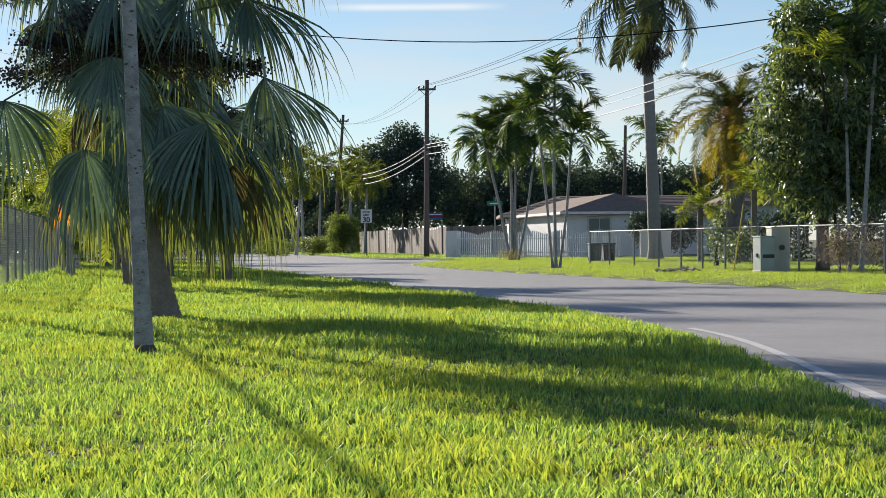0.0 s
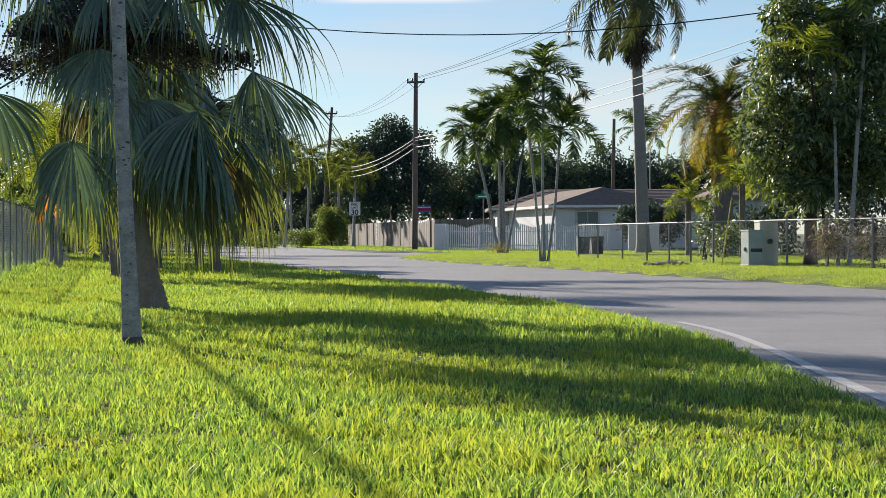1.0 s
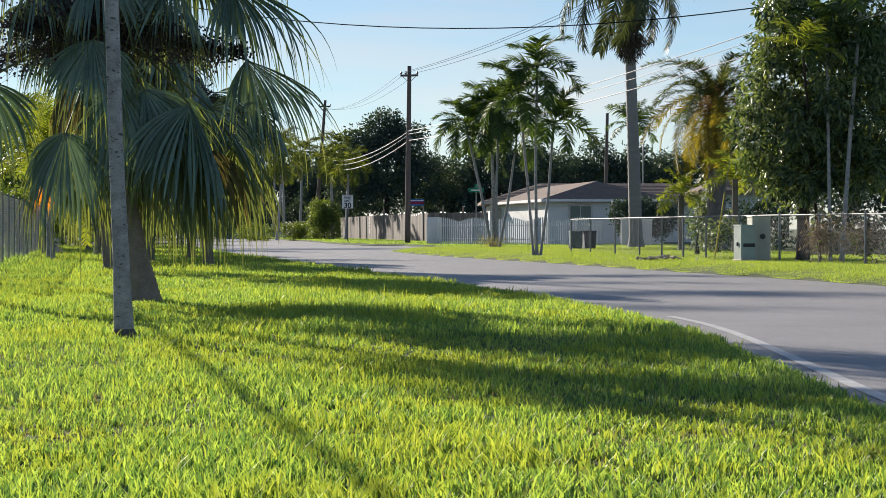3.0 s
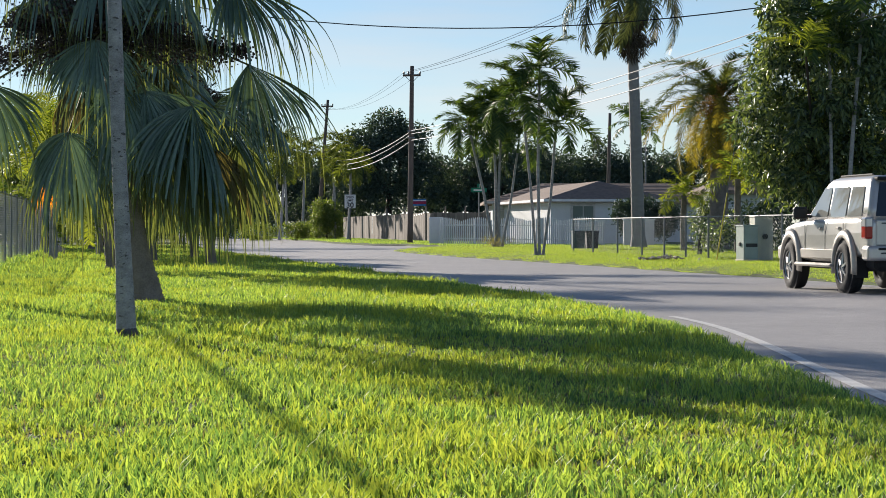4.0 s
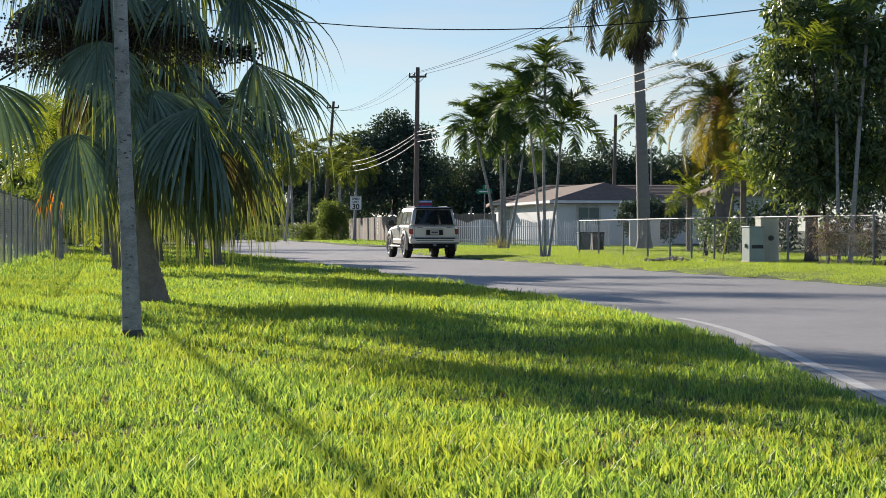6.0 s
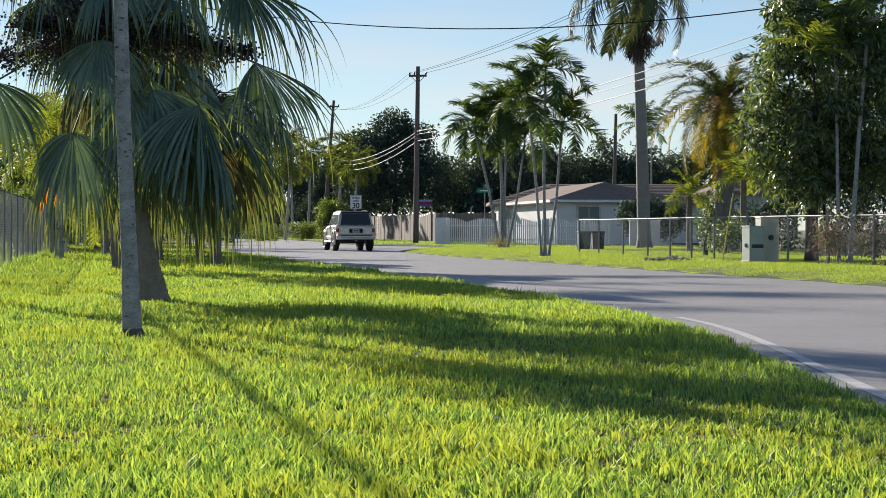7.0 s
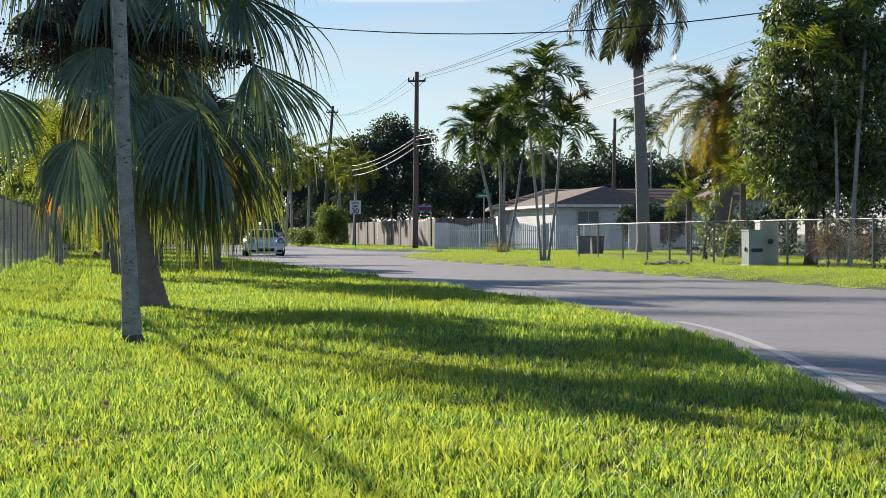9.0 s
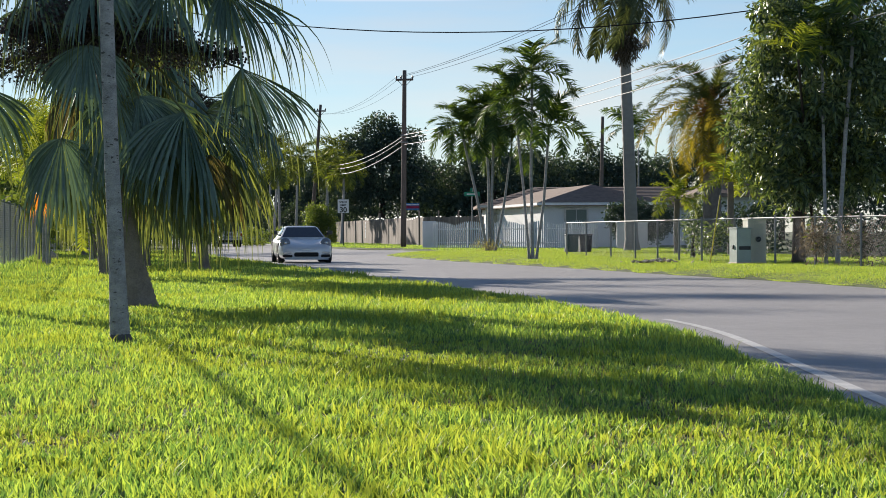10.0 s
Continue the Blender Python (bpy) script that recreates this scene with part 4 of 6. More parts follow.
    path = [(0, 0, -0.05), (0.0, 0, 0.12), (-0.10, 0, 0.6), (-0.2, 0, 1.2), (-0.36, 0, 2.3), (-0.45, 0, 3.3)]
    fan_palm((-3.62, 26.73, Z_LAWN), path, [0.26, 0.18, 0.13, 0.12, 0.12, 0.14], head, leaves, dead, fruits,
             "big fan palm with drooping split leaves and dark fruit", 3)
    # a neighbour added left of view, its crown raised to shade the lawn
    rng = np.random.RandomState(61)
    hd = np.array([0.0, 0, 5.9])
    lv = []
    for k in range(12):
        a, e = k * 2.4 + 0.6, rng.uniform(-0.35, 1.0)
        d = np.array([math.cos(a) * math.cos(e), math.sin(a) * math.cos(e), math.sin(e)])
        lv.append((hd + d * rng.uniform(0.5, 0.9), d + np.array([0, 0, -0.35]), rng.uniform(1.0, 1.25)))
    lv += [(hd + np.array((-0.3, 0, 1.1)), (0.4, 0, 0.5), 1.25), (hd + np.array((0.2, 0.2, 0.9)), (-0.5, 0.1, 0.4), 1.25), (hd + np.array((0.6, -0.2, 0.8)), (0.85, 0, 0.3), 1.2)]
    fan_palm((-6.95, 28.0, Z_LAWN), [(0, 0, -0.05), (0, 0, 0.15), (0.0, 0, 2.2), tuple(hd)], [0.19, 0.13, 0.11, 0.11], hd, lv, [], [],
             "unseen fan palm beside the lawn fence, added to shade the lawn", 60, 30)
    # those behind it in the row
    for i, (x, y, s) in enumerate(((-7.0, 45.38, 1), (-7.9, 58.57, 2), (-11.8, 74.25, 5), (-14.5, 89.1, 7), (-5.6, 52.0, 8), (-7.6, 66.0, 9))):
        rng = np.random.RandomState(20 + i)
        hd = np.array([0.0, 0, (5.1, 5.3, 4.8, 5.0, 3.5, 3.5)[i]])
        lv, dd = [], []
        for k in range(17):
            a, e = k * 2.4 + i, rng.uniform(-0.75, 0.9)
            d = np.array([math.cos(a) * math.cos(e), math.sin(a) * math.cos(e), math.sin(e)])
            lv.append((hd + d * rng.uniform(1.0, 1.4), d + np.array([0, 0, -0.75]), rng.uniform(1.25, 1.6)))
        for k in range(11):
            a = k * 1.3 + i
            low = 0.35 + (hd[2] - 2.2) * k / 10
            dd.append((hd + np.array([0.85 * math.cos(a), 0.85 * math.sin(a), -low]), (0.2 * math.cos(a), 0.2 * math.sin(a), -0.95), 1.4, ("fan_dry", "fan_tip", "fan")[k % 3]))
        if i == 0:
            dd.append((np.array([-1.30, -0.5, 1.80]), (0.0, -0.2, -0.95), 0.55, "fan_orange"))
        fan_palm((x, y, Z_LAWN), [(0.1, 0, -0.05), (0.1, 0, 0.15), (0.0, 0, 1.2), tuple(hd)], [0.19, 0.13, 0.11, 0.11], hd, lv, dd,
                 [(tuple(hd + np.array([0.9, -0.4, -0.2])), 400, 0.3)], "fan palm with drooping leaves further along the lawn", 40 + i, 30)


def build_palms_across():
    f_ad = [pinnate_mesh("frond", 1.7, 0.6, 0.95, 44, 0.50, 0.050, 0.45, 0.75, k) for k in (11, 12, 13)]
    for m in f_ad:
        m.materials.append(M["palm"])
    mats = (M["trunk_grey"], M["palm"])
    g = "slim feather palms across the road"
    palm_tree("feather_palm", "clump of three slim feather palms on the verge", (3.2, 67.65, Z_VERGE),
              [((0, 0, -0.05), (0.0, 0, 5.35), 0.05, 0.042), ((-0.10, 0.05, -0.05), (-0.52, 0.1, 4.55), 0.045, 0.04), ((0.11, 0.05, -0.05), (0.50, 0.2, 3.6), 0.045, 0.04)],
              f_ad, 11, mats, 0.55, g, (-28, 76), crown_scale=0.95, seed=1)
    palm_tree("feather_palm", "clump of feather palms with leaning trunks", (2.6, 95.7, Z_VERGE),
              [((-0.1, 0, -0.05), (-1.15, 0, 5.0), 0.07, 0.055), ((0, 0.1, -0.05), (-0.12, 0.1, 5.75), 0.075, 0.055), ((0.12, 0, -0.05), (0.22, 0, 5.4), 0.065, 0.05), ((0.25, 0.1, -0.05), (0.95, 0.2, 4.2), 0.06, 0.05)],
              f_ad, 13, mats, 0.6, g, (-48, 76), crown_scale=1.1, seed=2)
    # those along the far bend
    f_be = [pinnate_mesh("frond", 1.7, 0.6, 1.1, 30, 0.50, 0.065, 0.45, 0.75, k) for k in (14, 15)]
    for m in f_be:
        m.materials.append(M["bend_palm"])
    for i, (x, y, h, lean) in enumerate(((-11.3, 178.2, 7.6, 0.2), (-9.2, 184.8, 7.2, 0.5), (-8.2, 171.6, 6.6, -0.2), (-13.0, 184.8, 7.4, -0.3), (-6.9, 165, 6.2, 0.2), (-15.2, 201.3, 7.8, 0.2), (-12.2, 165, 6.4, 0.4),
                                         (-18.0, 222.75, 8.5, 0.1), (-7.6, 181.5, 7.0, 0.3), (-20.5, 231, 7.5, 0.3))):
        palm_tree("feather_palm", "tall feather palm beside the far road bend", (x, y, Z_VERGE), [((0, 0, -0.05), (lean, 0, h + (0.2 if i % 2 else -1.1)), 0.12, 0.08)],
                  f_be, 13, mats, 0.8, "feather palms by the far bend", (-55, 75), crown_scale=1.25, seed=20 + i)
    # royal palm
    f_ro = [pinnate_mesh("frond", 4.0, 0.55, 0.66, 64, 0.85, 0.055, 1.8, 0.9, k) for k in (31, 32)]
    for m in f_ro:
        m.materials.append(M["royal"])
    t = palm_tree("royal_palm", "tall royal palm with a smooth pale grey trunk", (8.5, 90.75, Z_VERGE),
                  [((0, 0, -0.05), (-0.30, 0, 9.4), 0.29, 0.21)], f_ro, 17, (M["trunk_royal"], M["royal"]), 2.1, "", (-32, 62), 40, 1.0, seed=5)
    rng = np.random.RandomState(9)
    v, tr = leaf_cloud(crown_points([(-0.3, -0.1, 8.9, 0.7, 0.6, 0.3), (-0.3, -0.2, 8.5, 0.55, 0.5, 0.5), (-0.3, -0.1, 9.6, 0.45, 0.4, 0.5)], 300, rng), 0.22, 8, 0.34, 0.05, rng, 1.6)
    mesh_object("dry_skirt", fast_mesh("dry_skirt", v, tr), M["skirt"], t, "brown dry leaf bases and flower stalks")
    # date palm
    f_ph = [pinnate_mesh("frond", 3.6, 0.55, 0.62, 84, 0.36, 0.032, 0.25, 0.8, k) for k in (41, 42, 43, 44, 45)]
    for k, m in enumerate(f_ph):
        m.materials.append(M["phoenix" if k < 2 else "phoenix_gold"])
    t = palm_tree("date_palm", "date palm with yellowing arched fronds and stout trunk", (10.8, 82.5, Z_VERGE),
                  [((0, 0, -0.05), (0.0, 0, 5.6), 0.36, 0.34)], f_ph, 54, (M["trunk_brown"], M["phoenix"]), 0.0, "", (-58, 78), 22, 1.0, seed=6, by_age=True)
    v, tr = leaf_cloud(crown_points([(0, 0, 5.7, 0.6, 0.6, 0.75)], 300, rng), 0.2, 8, 0.34, 0.03, rng, 0.2)
    mesh_object("frond_stubble", fast_mesh("frond_stubble", v, tr), M["phoenix_dry"], t, "orange-brown old frond bases")["kind"] = "stuff"
    # small bushy palms at its foot
    f_sm = [pinnate_mesh("frond", 1.4, 0.9, 0.9, 22, 0.4, 0.05, 0.8, 0.5, k) for k in (51, 52)]
    for m in f_sm:
        m.materials.append(M["palm"])
    f_go = [pinnate_mesh("frond", 1.4, 0.8, 0.9, 30, 0.38, 0.04, 0.6, 0.5, k) for k in (55, 56)]
    for m in f_go:
        m.materials.append(M["areca_lit"])
    for i, (x, y, h, s) in enumerate(((8.9, 77.55, 2.0, 0.85), (10.15, 72.6, 2.5, 1.0), (13.4, 99, 3.6, 1.2), (10.75, 115.5, 6.4, 1.3))):
        palm_tree("small_palm", "small bushy feather palm behind the wire fence" if i > 1 else "small palm with golden-green fronds behind the wire fence", (x, y, Z_VERGE), [((0, 0, -0.05), (0, 0, h), 0.12, 0.1)], f_sm if i > 1 else f_go, 14, (M["trunk_brown"], M["palm"]),
                  0.0, "small palms in the yard", (-40, 70), 12, s, seed=60 + i)
    f_ar = [pinnate_mesh("frond", 1.5, 0.9, 0.9, 34, 0.36, 0.028, 0.5, 0.6, k) for k in (53, 54)]
    for m in f_ar:
        m.materials.append(M["areca_lit"])
    for i, (x, y, h, s) in enumerate(((-10.7, 60, 3.0, 1.35), (-11.9, 66, 3.3, 1.4), (-11.4, 72, 2.4, 1.3), (-12.8, 70, 3.6, 1.4), (-9.9, 64, 1.6, 1.2))):
        palm_tree("small_palm", "bright yellow-green feather palm by the lawn fence", (x, y, Z_LAWN), [((0, 0, -0.05), (0, 0, h), 0.07, 0.06)], f_ar, 20, (M["trunk_grey"], M["areca_lit"]),
                  0.0, "small palms by the lawn fence", (-45, 65), 12, s, seed=80 + i)
    # slim palms standing before the mango tree
    # brighter fronds, their sunlight put into the leaf colour
    f_br = [pinnate_mesh("frond", 1.5, 0.7, 0.8, 36, 0.42, 0.036, 0.5, 0.6, k) for k in (57, 58)]
    for m in f_br:
        m.materials.append(M["areca_lit"])
    palm_tree("feather_palm", "slim leaning palm trunks beside the mango tree", (9.69, 51.15, 0.12),
              [((0, 0, -0.05), (0.52, 0.1, 6.6), 0.058, 0.04), ((-0.24, 0.1, -0.05), (-0.30, 0.3, 5.3), 0.045, 0.035)], f_ad, 9, mats, 0.4, g, (-30, 60), crown_scale=0.85, seed=8)
    palm_tree("feather_palm", "feather palm with bright fronds in the mango crown", (9.9, 55.11, 0.13),
              [((0.0, 0.0, -0.05), (-1.25, -4.7, 4.9), 0.04, 0.03)], f_br, 6, (M["bark"], M["areca_lit"]), 0.2, g, (-10, 65), crown_scale=0.85, seed=9)


def build_trees():
    rng = np.random.RandomState(77)
    leafy_tree("mango_tree", "dense dark green mango tree with glossy hanging leaves", (9.15, 53.46, Z_VERGE), (0.05, 0, 2.2, 0.17),
               [(0.1, 0, 3.0, 1.7, 1.6, 1.5), (0.2, 0, 4.6, 1.85, 1.8, 1.7), (-0.9, -0.3, 3.4, 0.95, 1.0, 1.3), (1.6, 0, 3.8, 1.7, 1.6, 2.0), (0.3, 0, 6.3, 1.5, 1.6, 1.4),
                (-0.3, -0.9, 2.2, 0.8, 0.8, 0.8), (2.4, 0.2, 5.6, 1.7, 1.6, 1.8), (0.9, -0.9, 2.4, 1.0, 0.8, 0.9), (0.9, -2.2, 4.6, 1.3, 0.9, 1.5), (-0.6, -1.2, 5.6, 0.9, 0.8, 1.2), (0.0, -1.6, 3.4, 0.8, 0.7, 0.8), (2.7, 0.3, 3.2, 1.5, 1.3, 1.4), (2.0, 0.8, 2.5, 1.2, 0.8, 0.8)], 96, 0.18, 18, 0.21, 0.066, M["mango"], M["bark"], 5, hang=0.75)
    # tall dark trees behind the wooden fence
    blobs = [(0, 0, 6.2, 3.6, 3, 3.6), (-2.2, 0, 8.0, 2.4, 2.4, 2.2), (1.8, 0, 8.6, 2.3, 2.2, 1.9), (0.0, 0, 10.4, 1.7, 1.7, 1.3), (3.0, 0, 5.2, 2.6, 2.2, 2.6), (-3, 0, 4.4, 2.6, 2.2, 2.6)]
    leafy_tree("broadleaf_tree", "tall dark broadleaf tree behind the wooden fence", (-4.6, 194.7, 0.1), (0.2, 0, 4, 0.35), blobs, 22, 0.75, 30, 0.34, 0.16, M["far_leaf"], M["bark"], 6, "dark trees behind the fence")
    for i, (x, y, s, k) in enumerate(((2.4, 199.65, 0.62, 2), (5.5, 194.7, 0.80, 3), (9.5, 201.3, 0.78, 4), (15.5, 204.6, 0.80, 5), (19.5, 207.9, 0.74, 6), (-9.5, 211.2, 0.66, 7), (-17, 231, 0.72, 8), (25, 201.3, 0.8, 9), (-0.5, 207.9, 0.72, 12),
                                      (12.5, 214.5, 0.74, 14), (22.5, 214.5, 0.74, 15), (-25, 247.5, 0.9, 16), (-33, 231, 0.9, 17), (-13.5, 247.5, 0.8, 18), (31, 189.75, 0.8, 19))):
        bl = [(bx * s * 1.25 + rng.normal(0, .4), by, bz * s + rng.normal(0, .2), a * s * 1.25, b * s * 1.2, c * s) for bx, by, bz, a, b, c in blobs]
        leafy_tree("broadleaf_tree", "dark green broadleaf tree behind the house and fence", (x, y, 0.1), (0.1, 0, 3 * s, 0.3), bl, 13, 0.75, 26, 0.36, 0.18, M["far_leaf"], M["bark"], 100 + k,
                   "dark trees behind the fence", limbs=4)
    # hedges
    for name, label, at, bl, mat in (
            ("hedge", "tall clipped hedge beside the speed sign", (-8.9, 171.6, 0.1), [(-0.5, 0, 1.0, 0.85, 1.0, 1.15), (0.5, 0, 1.0, 0.85, 1.0, 1.15), (-0.5, 0, 2.3, 0.8, 0.9, 1.0), (0.5, 0, 2.3, 0.8, 0.9, 1.0), (0, 0, 1.7, 1.2, 1.0, 1.0)], "hedge"),
            ("hedge", "low leafy hedge on the far verge", (-11.6, 174.9, 0.1), [(0, 0, 0.7, 1.2, 0.8, 0.9), (1.0, 0, 0.6, 0.9, 0.8, 0.7), (-3, 0, 0.6, 2.0, 0.8, 0.8)], "hedge"),
            ("bush", "round dark green bush before the house wall", (9.6, 105.6, 0.15), [(-0.25, 0, 1.55, 0.75, 0.7, 0.72), (0.6, 0, 1.6, 0.9, 0.7, 0.72), (1.5, 0, 1.5, 0.9, 0.7, 0.72), (0.6, 0, 0.8, 1.3, 0.6, 0.6)], "hedge"),
            ("shrub", "leafy shrub growing through the wire fence", (7.95, 65.17, 0.15), [(0, 0, 0.5, 0.12, 0.12, 0.5), (0.05, 0, 0.95, 0.22, 0.2, 0.22)], "mango"),
            # bush added to hide the bright, sunlit left wall of the shed
            ("bush", "leafy bush beside the white shed", (11.7, 94.5, 0.15), [(0, 0, 0.9, 0.6, 0.6, 0.9), (0.1, 0, 1.7, 0.5, 0.5, 0.8)], "mango"),
            ("shrub", "leafy shrub at the foot of the date palm", (9.3, 70.95, 0.15), [(0, 0, 0.5, 0.5, 0.4, 0.5), (0.3, 0, 0.9, 0.3, 0.3, 0.3)], "mango")):
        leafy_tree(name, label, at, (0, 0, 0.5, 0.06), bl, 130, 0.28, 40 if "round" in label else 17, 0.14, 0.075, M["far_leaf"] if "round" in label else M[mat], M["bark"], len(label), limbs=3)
    for i, (x, y, w, h) in enumerate(((15.5, 72.6, 3.4, 3.0), (21, 75.9, 3.6, 3.2), (12.6, 85.8, 1.6, 1.9), (27, 72.6, 3.5, 3.5))):
        leafy_tree("hedge", "dark overgrown hedge behind the wire fence", (x, y, 0.1), (0, 0, 0.8, 0.1),
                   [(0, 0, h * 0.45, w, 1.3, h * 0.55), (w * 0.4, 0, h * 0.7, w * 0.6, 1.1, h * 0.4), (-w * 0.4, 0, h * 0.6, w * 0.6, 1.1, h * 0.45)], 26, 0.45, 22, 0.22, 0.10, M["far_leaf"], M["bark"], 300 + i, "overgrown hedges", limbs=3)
    for i, (x, y, w, h) in enumerate(((-17, 108.9, 3, 6.0), (-22, 118.8, 4, 4.0), (-20, 138.6, 4, 4.5), (-26, 148.5, 5, 5), (-33, 165, 6, 6), (-24, 178.2, 5, 4.5), (-41, 173.25, 6, 6), (-30, 201.3, 6, 5), (-16, 82.5, 1.6, 2.4), (-21, 99, 3.0, 6.2), (-19.5, 216.15, 4, 3.4), (-13.5, 211.2, 3.4, 3.2), (-9.5, 201.3, 3.0, 3.0), (-24, 227.7, 5, 4))):
        leafy_tree("broadleaf_tree", "leafy dark green tree beyond the lawn fence", (x, y, 0.05), (0, 0, 1.5, 0.15),
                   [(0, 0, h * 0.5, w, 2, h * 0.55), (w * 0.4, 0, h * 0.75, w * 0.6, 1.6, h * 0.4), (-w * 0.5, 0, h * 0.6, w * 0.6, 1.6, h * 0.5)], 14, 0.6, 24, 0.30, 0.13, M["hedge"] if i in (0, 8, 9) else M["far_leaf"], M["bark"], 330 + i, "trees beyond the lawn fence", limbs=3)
    # unseen tree added beyond the lawn fence, its flat boughs shading the road
    leafy_tree("road_shade_tree", "unseen tree added to streak the road with shade", (-21.5, 83, 0.05), (0.3, 0, 15, 0.28),
               [(4.0, 1.3, 13.9, 3.3, 0.8, 0.16), (2.5, -1.5, 14.8, 2.2, 0.5, 0.12), (0.0, -1.0, 17.3, 3.6, 0.9, 0.26), (-1.2, 1.2, 17.7, 2.6, 0.8, 0.22), (-3.8, -1.0, 19.2, 1.6, 0.5, 0.16)],
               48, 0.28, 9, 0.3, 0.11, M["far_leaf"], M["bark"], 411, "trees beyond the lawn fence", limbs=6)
    # two more unseen trees added further along, to streak the far road with shade
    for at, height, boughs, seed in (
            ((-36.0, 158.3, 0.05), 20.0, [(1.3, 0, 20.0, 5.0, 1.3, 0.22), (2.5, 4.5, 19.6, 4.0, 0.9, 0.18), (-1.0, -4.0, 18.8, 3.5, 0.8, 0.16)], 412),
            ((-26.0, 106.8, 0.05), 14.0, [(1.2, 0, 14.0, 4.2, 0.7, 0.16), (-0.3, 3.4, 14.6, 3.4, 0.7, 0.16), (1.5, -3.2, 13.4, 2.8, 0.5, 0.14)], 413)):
        leafy_tree("road_shade_tree", "unseen tree added to streak the road with shade", at, (0.2, 0, height * 0.96, 0.28), boughs,
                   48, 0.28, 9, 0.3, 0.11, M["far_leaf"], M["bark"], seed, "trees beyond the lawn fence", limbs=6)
    # dry scrub on the wire fence beside the mango tree
    c = crown_points([(0, 0, 0.7, 0.8, 0.3, 0.6), (1.5, 0, 0.75, 0.9, 0.3, 0.65), (2.9, 0, 0.7, 0.9, 0.3, 0.65), (4.2, 0, 0.8, 0.8, 0.3, 0.6)], 240, rng, 0.1)
    t = thing("dry_scrub", "tangled dry vines and twigs on the wire fence", "scrub", (9.1, 50.3, 0.1), -62)
    v, tr = leaf_cloud(c, 0.3, 9, 0.13, 0.035, rng, 0.3)
    mesh_object("twig_tangle", fast_mesh("twig_tangle", v, tr), M["vine"], t)
    v, tr = leaf_cloud(c[::9], 0.3, 5, 0.12, 0.05, rng, 0.3)
    mesh_object("leaves", fast_mesh("leaves", v, tr), M["hedge"], t)
    # dry weeds at the foot of the leaning palms
    v, tr = leaf_cloud(crown_points([(0, 0, 0.15, 0.9, 0.3, 0.22)], 300, rng, 0.1), 0.25, 6, 0.22, 0.018, rng, -1.0)
    t = thing("weeds", "dry tan weeds at the palms' feet", "weeds", (2.5, 94.54, Z_VERGE))
    mesh_object("stalks", fast_mesh("stalks", v, tr), M["straw"], t)


# ---- fences ----
def wire_net(length, height, pitch, wire):
    """Diamond wire net in the xz plane."""
    bag = Bag()
    n = int((length + height) / pitch)
    for sgn in (1, -1):
        for i in range(n):
            x0 = i * pitch - (height if sgn > 0 else 0)
            x1 = x0 + height
            z0, z1 = (0, height) if sgn > 0 else (height, 0)
            if x0 < 0:
                z0 += (0 - x0) * sgn
                x0 = 0
            if x1 > length:
                z1 -= (x1 - length) * sgn
                x1 = length
            if x1 - x0 < 0.02:
                continue
            a, b = np.array((x0, 0.004 * sgn, z0)), np.array((x1, 0.004 * sgn, z1))
            u, f = np.array((-sgn, 0, 1.0)) * wire * 0.7, np.array((0, wire, 0))
            round3 = (u - f * 0.5, -u - f * 0.5, f)
            bag.add(np.array([a + q for q in round3] + [b + q for q in round3]), [(0, 1, 4), (0, 4, 3), (1, 2, 5), (1, 5, 4), (2, 0, 3), (2, 3, 5)])
    return bag.mesh("wire_net", True)


def chain_fence(label, posts, height, pitch, wire, z, mat, group):
    """Wire fence between posts on the ground."""
    t = thing("wire_fence", label, "fence", (0, 0, 0), group=group)
    for i, (x, y) in enumerate(posts):
        part("post", tube([(x, y, z - 0.1), (x, y, z + height + 0.03)], 0.028, 8), M["metal"], t)
        part("post_cap", tube([(x, y, z + height + 0.03), (x, y, z + height + 0.05), (x, y, z + height + 0.065)], [0.034, 0.034, 0.012], 8), M["metal"], t)
        if i:
            a, b = Vector((*posts[i - 1], z)), Vector((x, y, z))
            ang = math.atan2(b.y - a.y, b.x - a.x)
            part("rail", tube([a + Vector((0, 0, height)), b + Vector((0, 0, height))], 0.017, 8), M["metal"], t)
            net = mesh_object("wire_net", wire_net((b - a).length, height - 0.03, pitch, wire), mat, t)
            net.matrix_local = Matrix.Translation(a + Vector((0, 0, 0.03))) @ Matrix.Rotation(ang, 4, "Z")
    return t


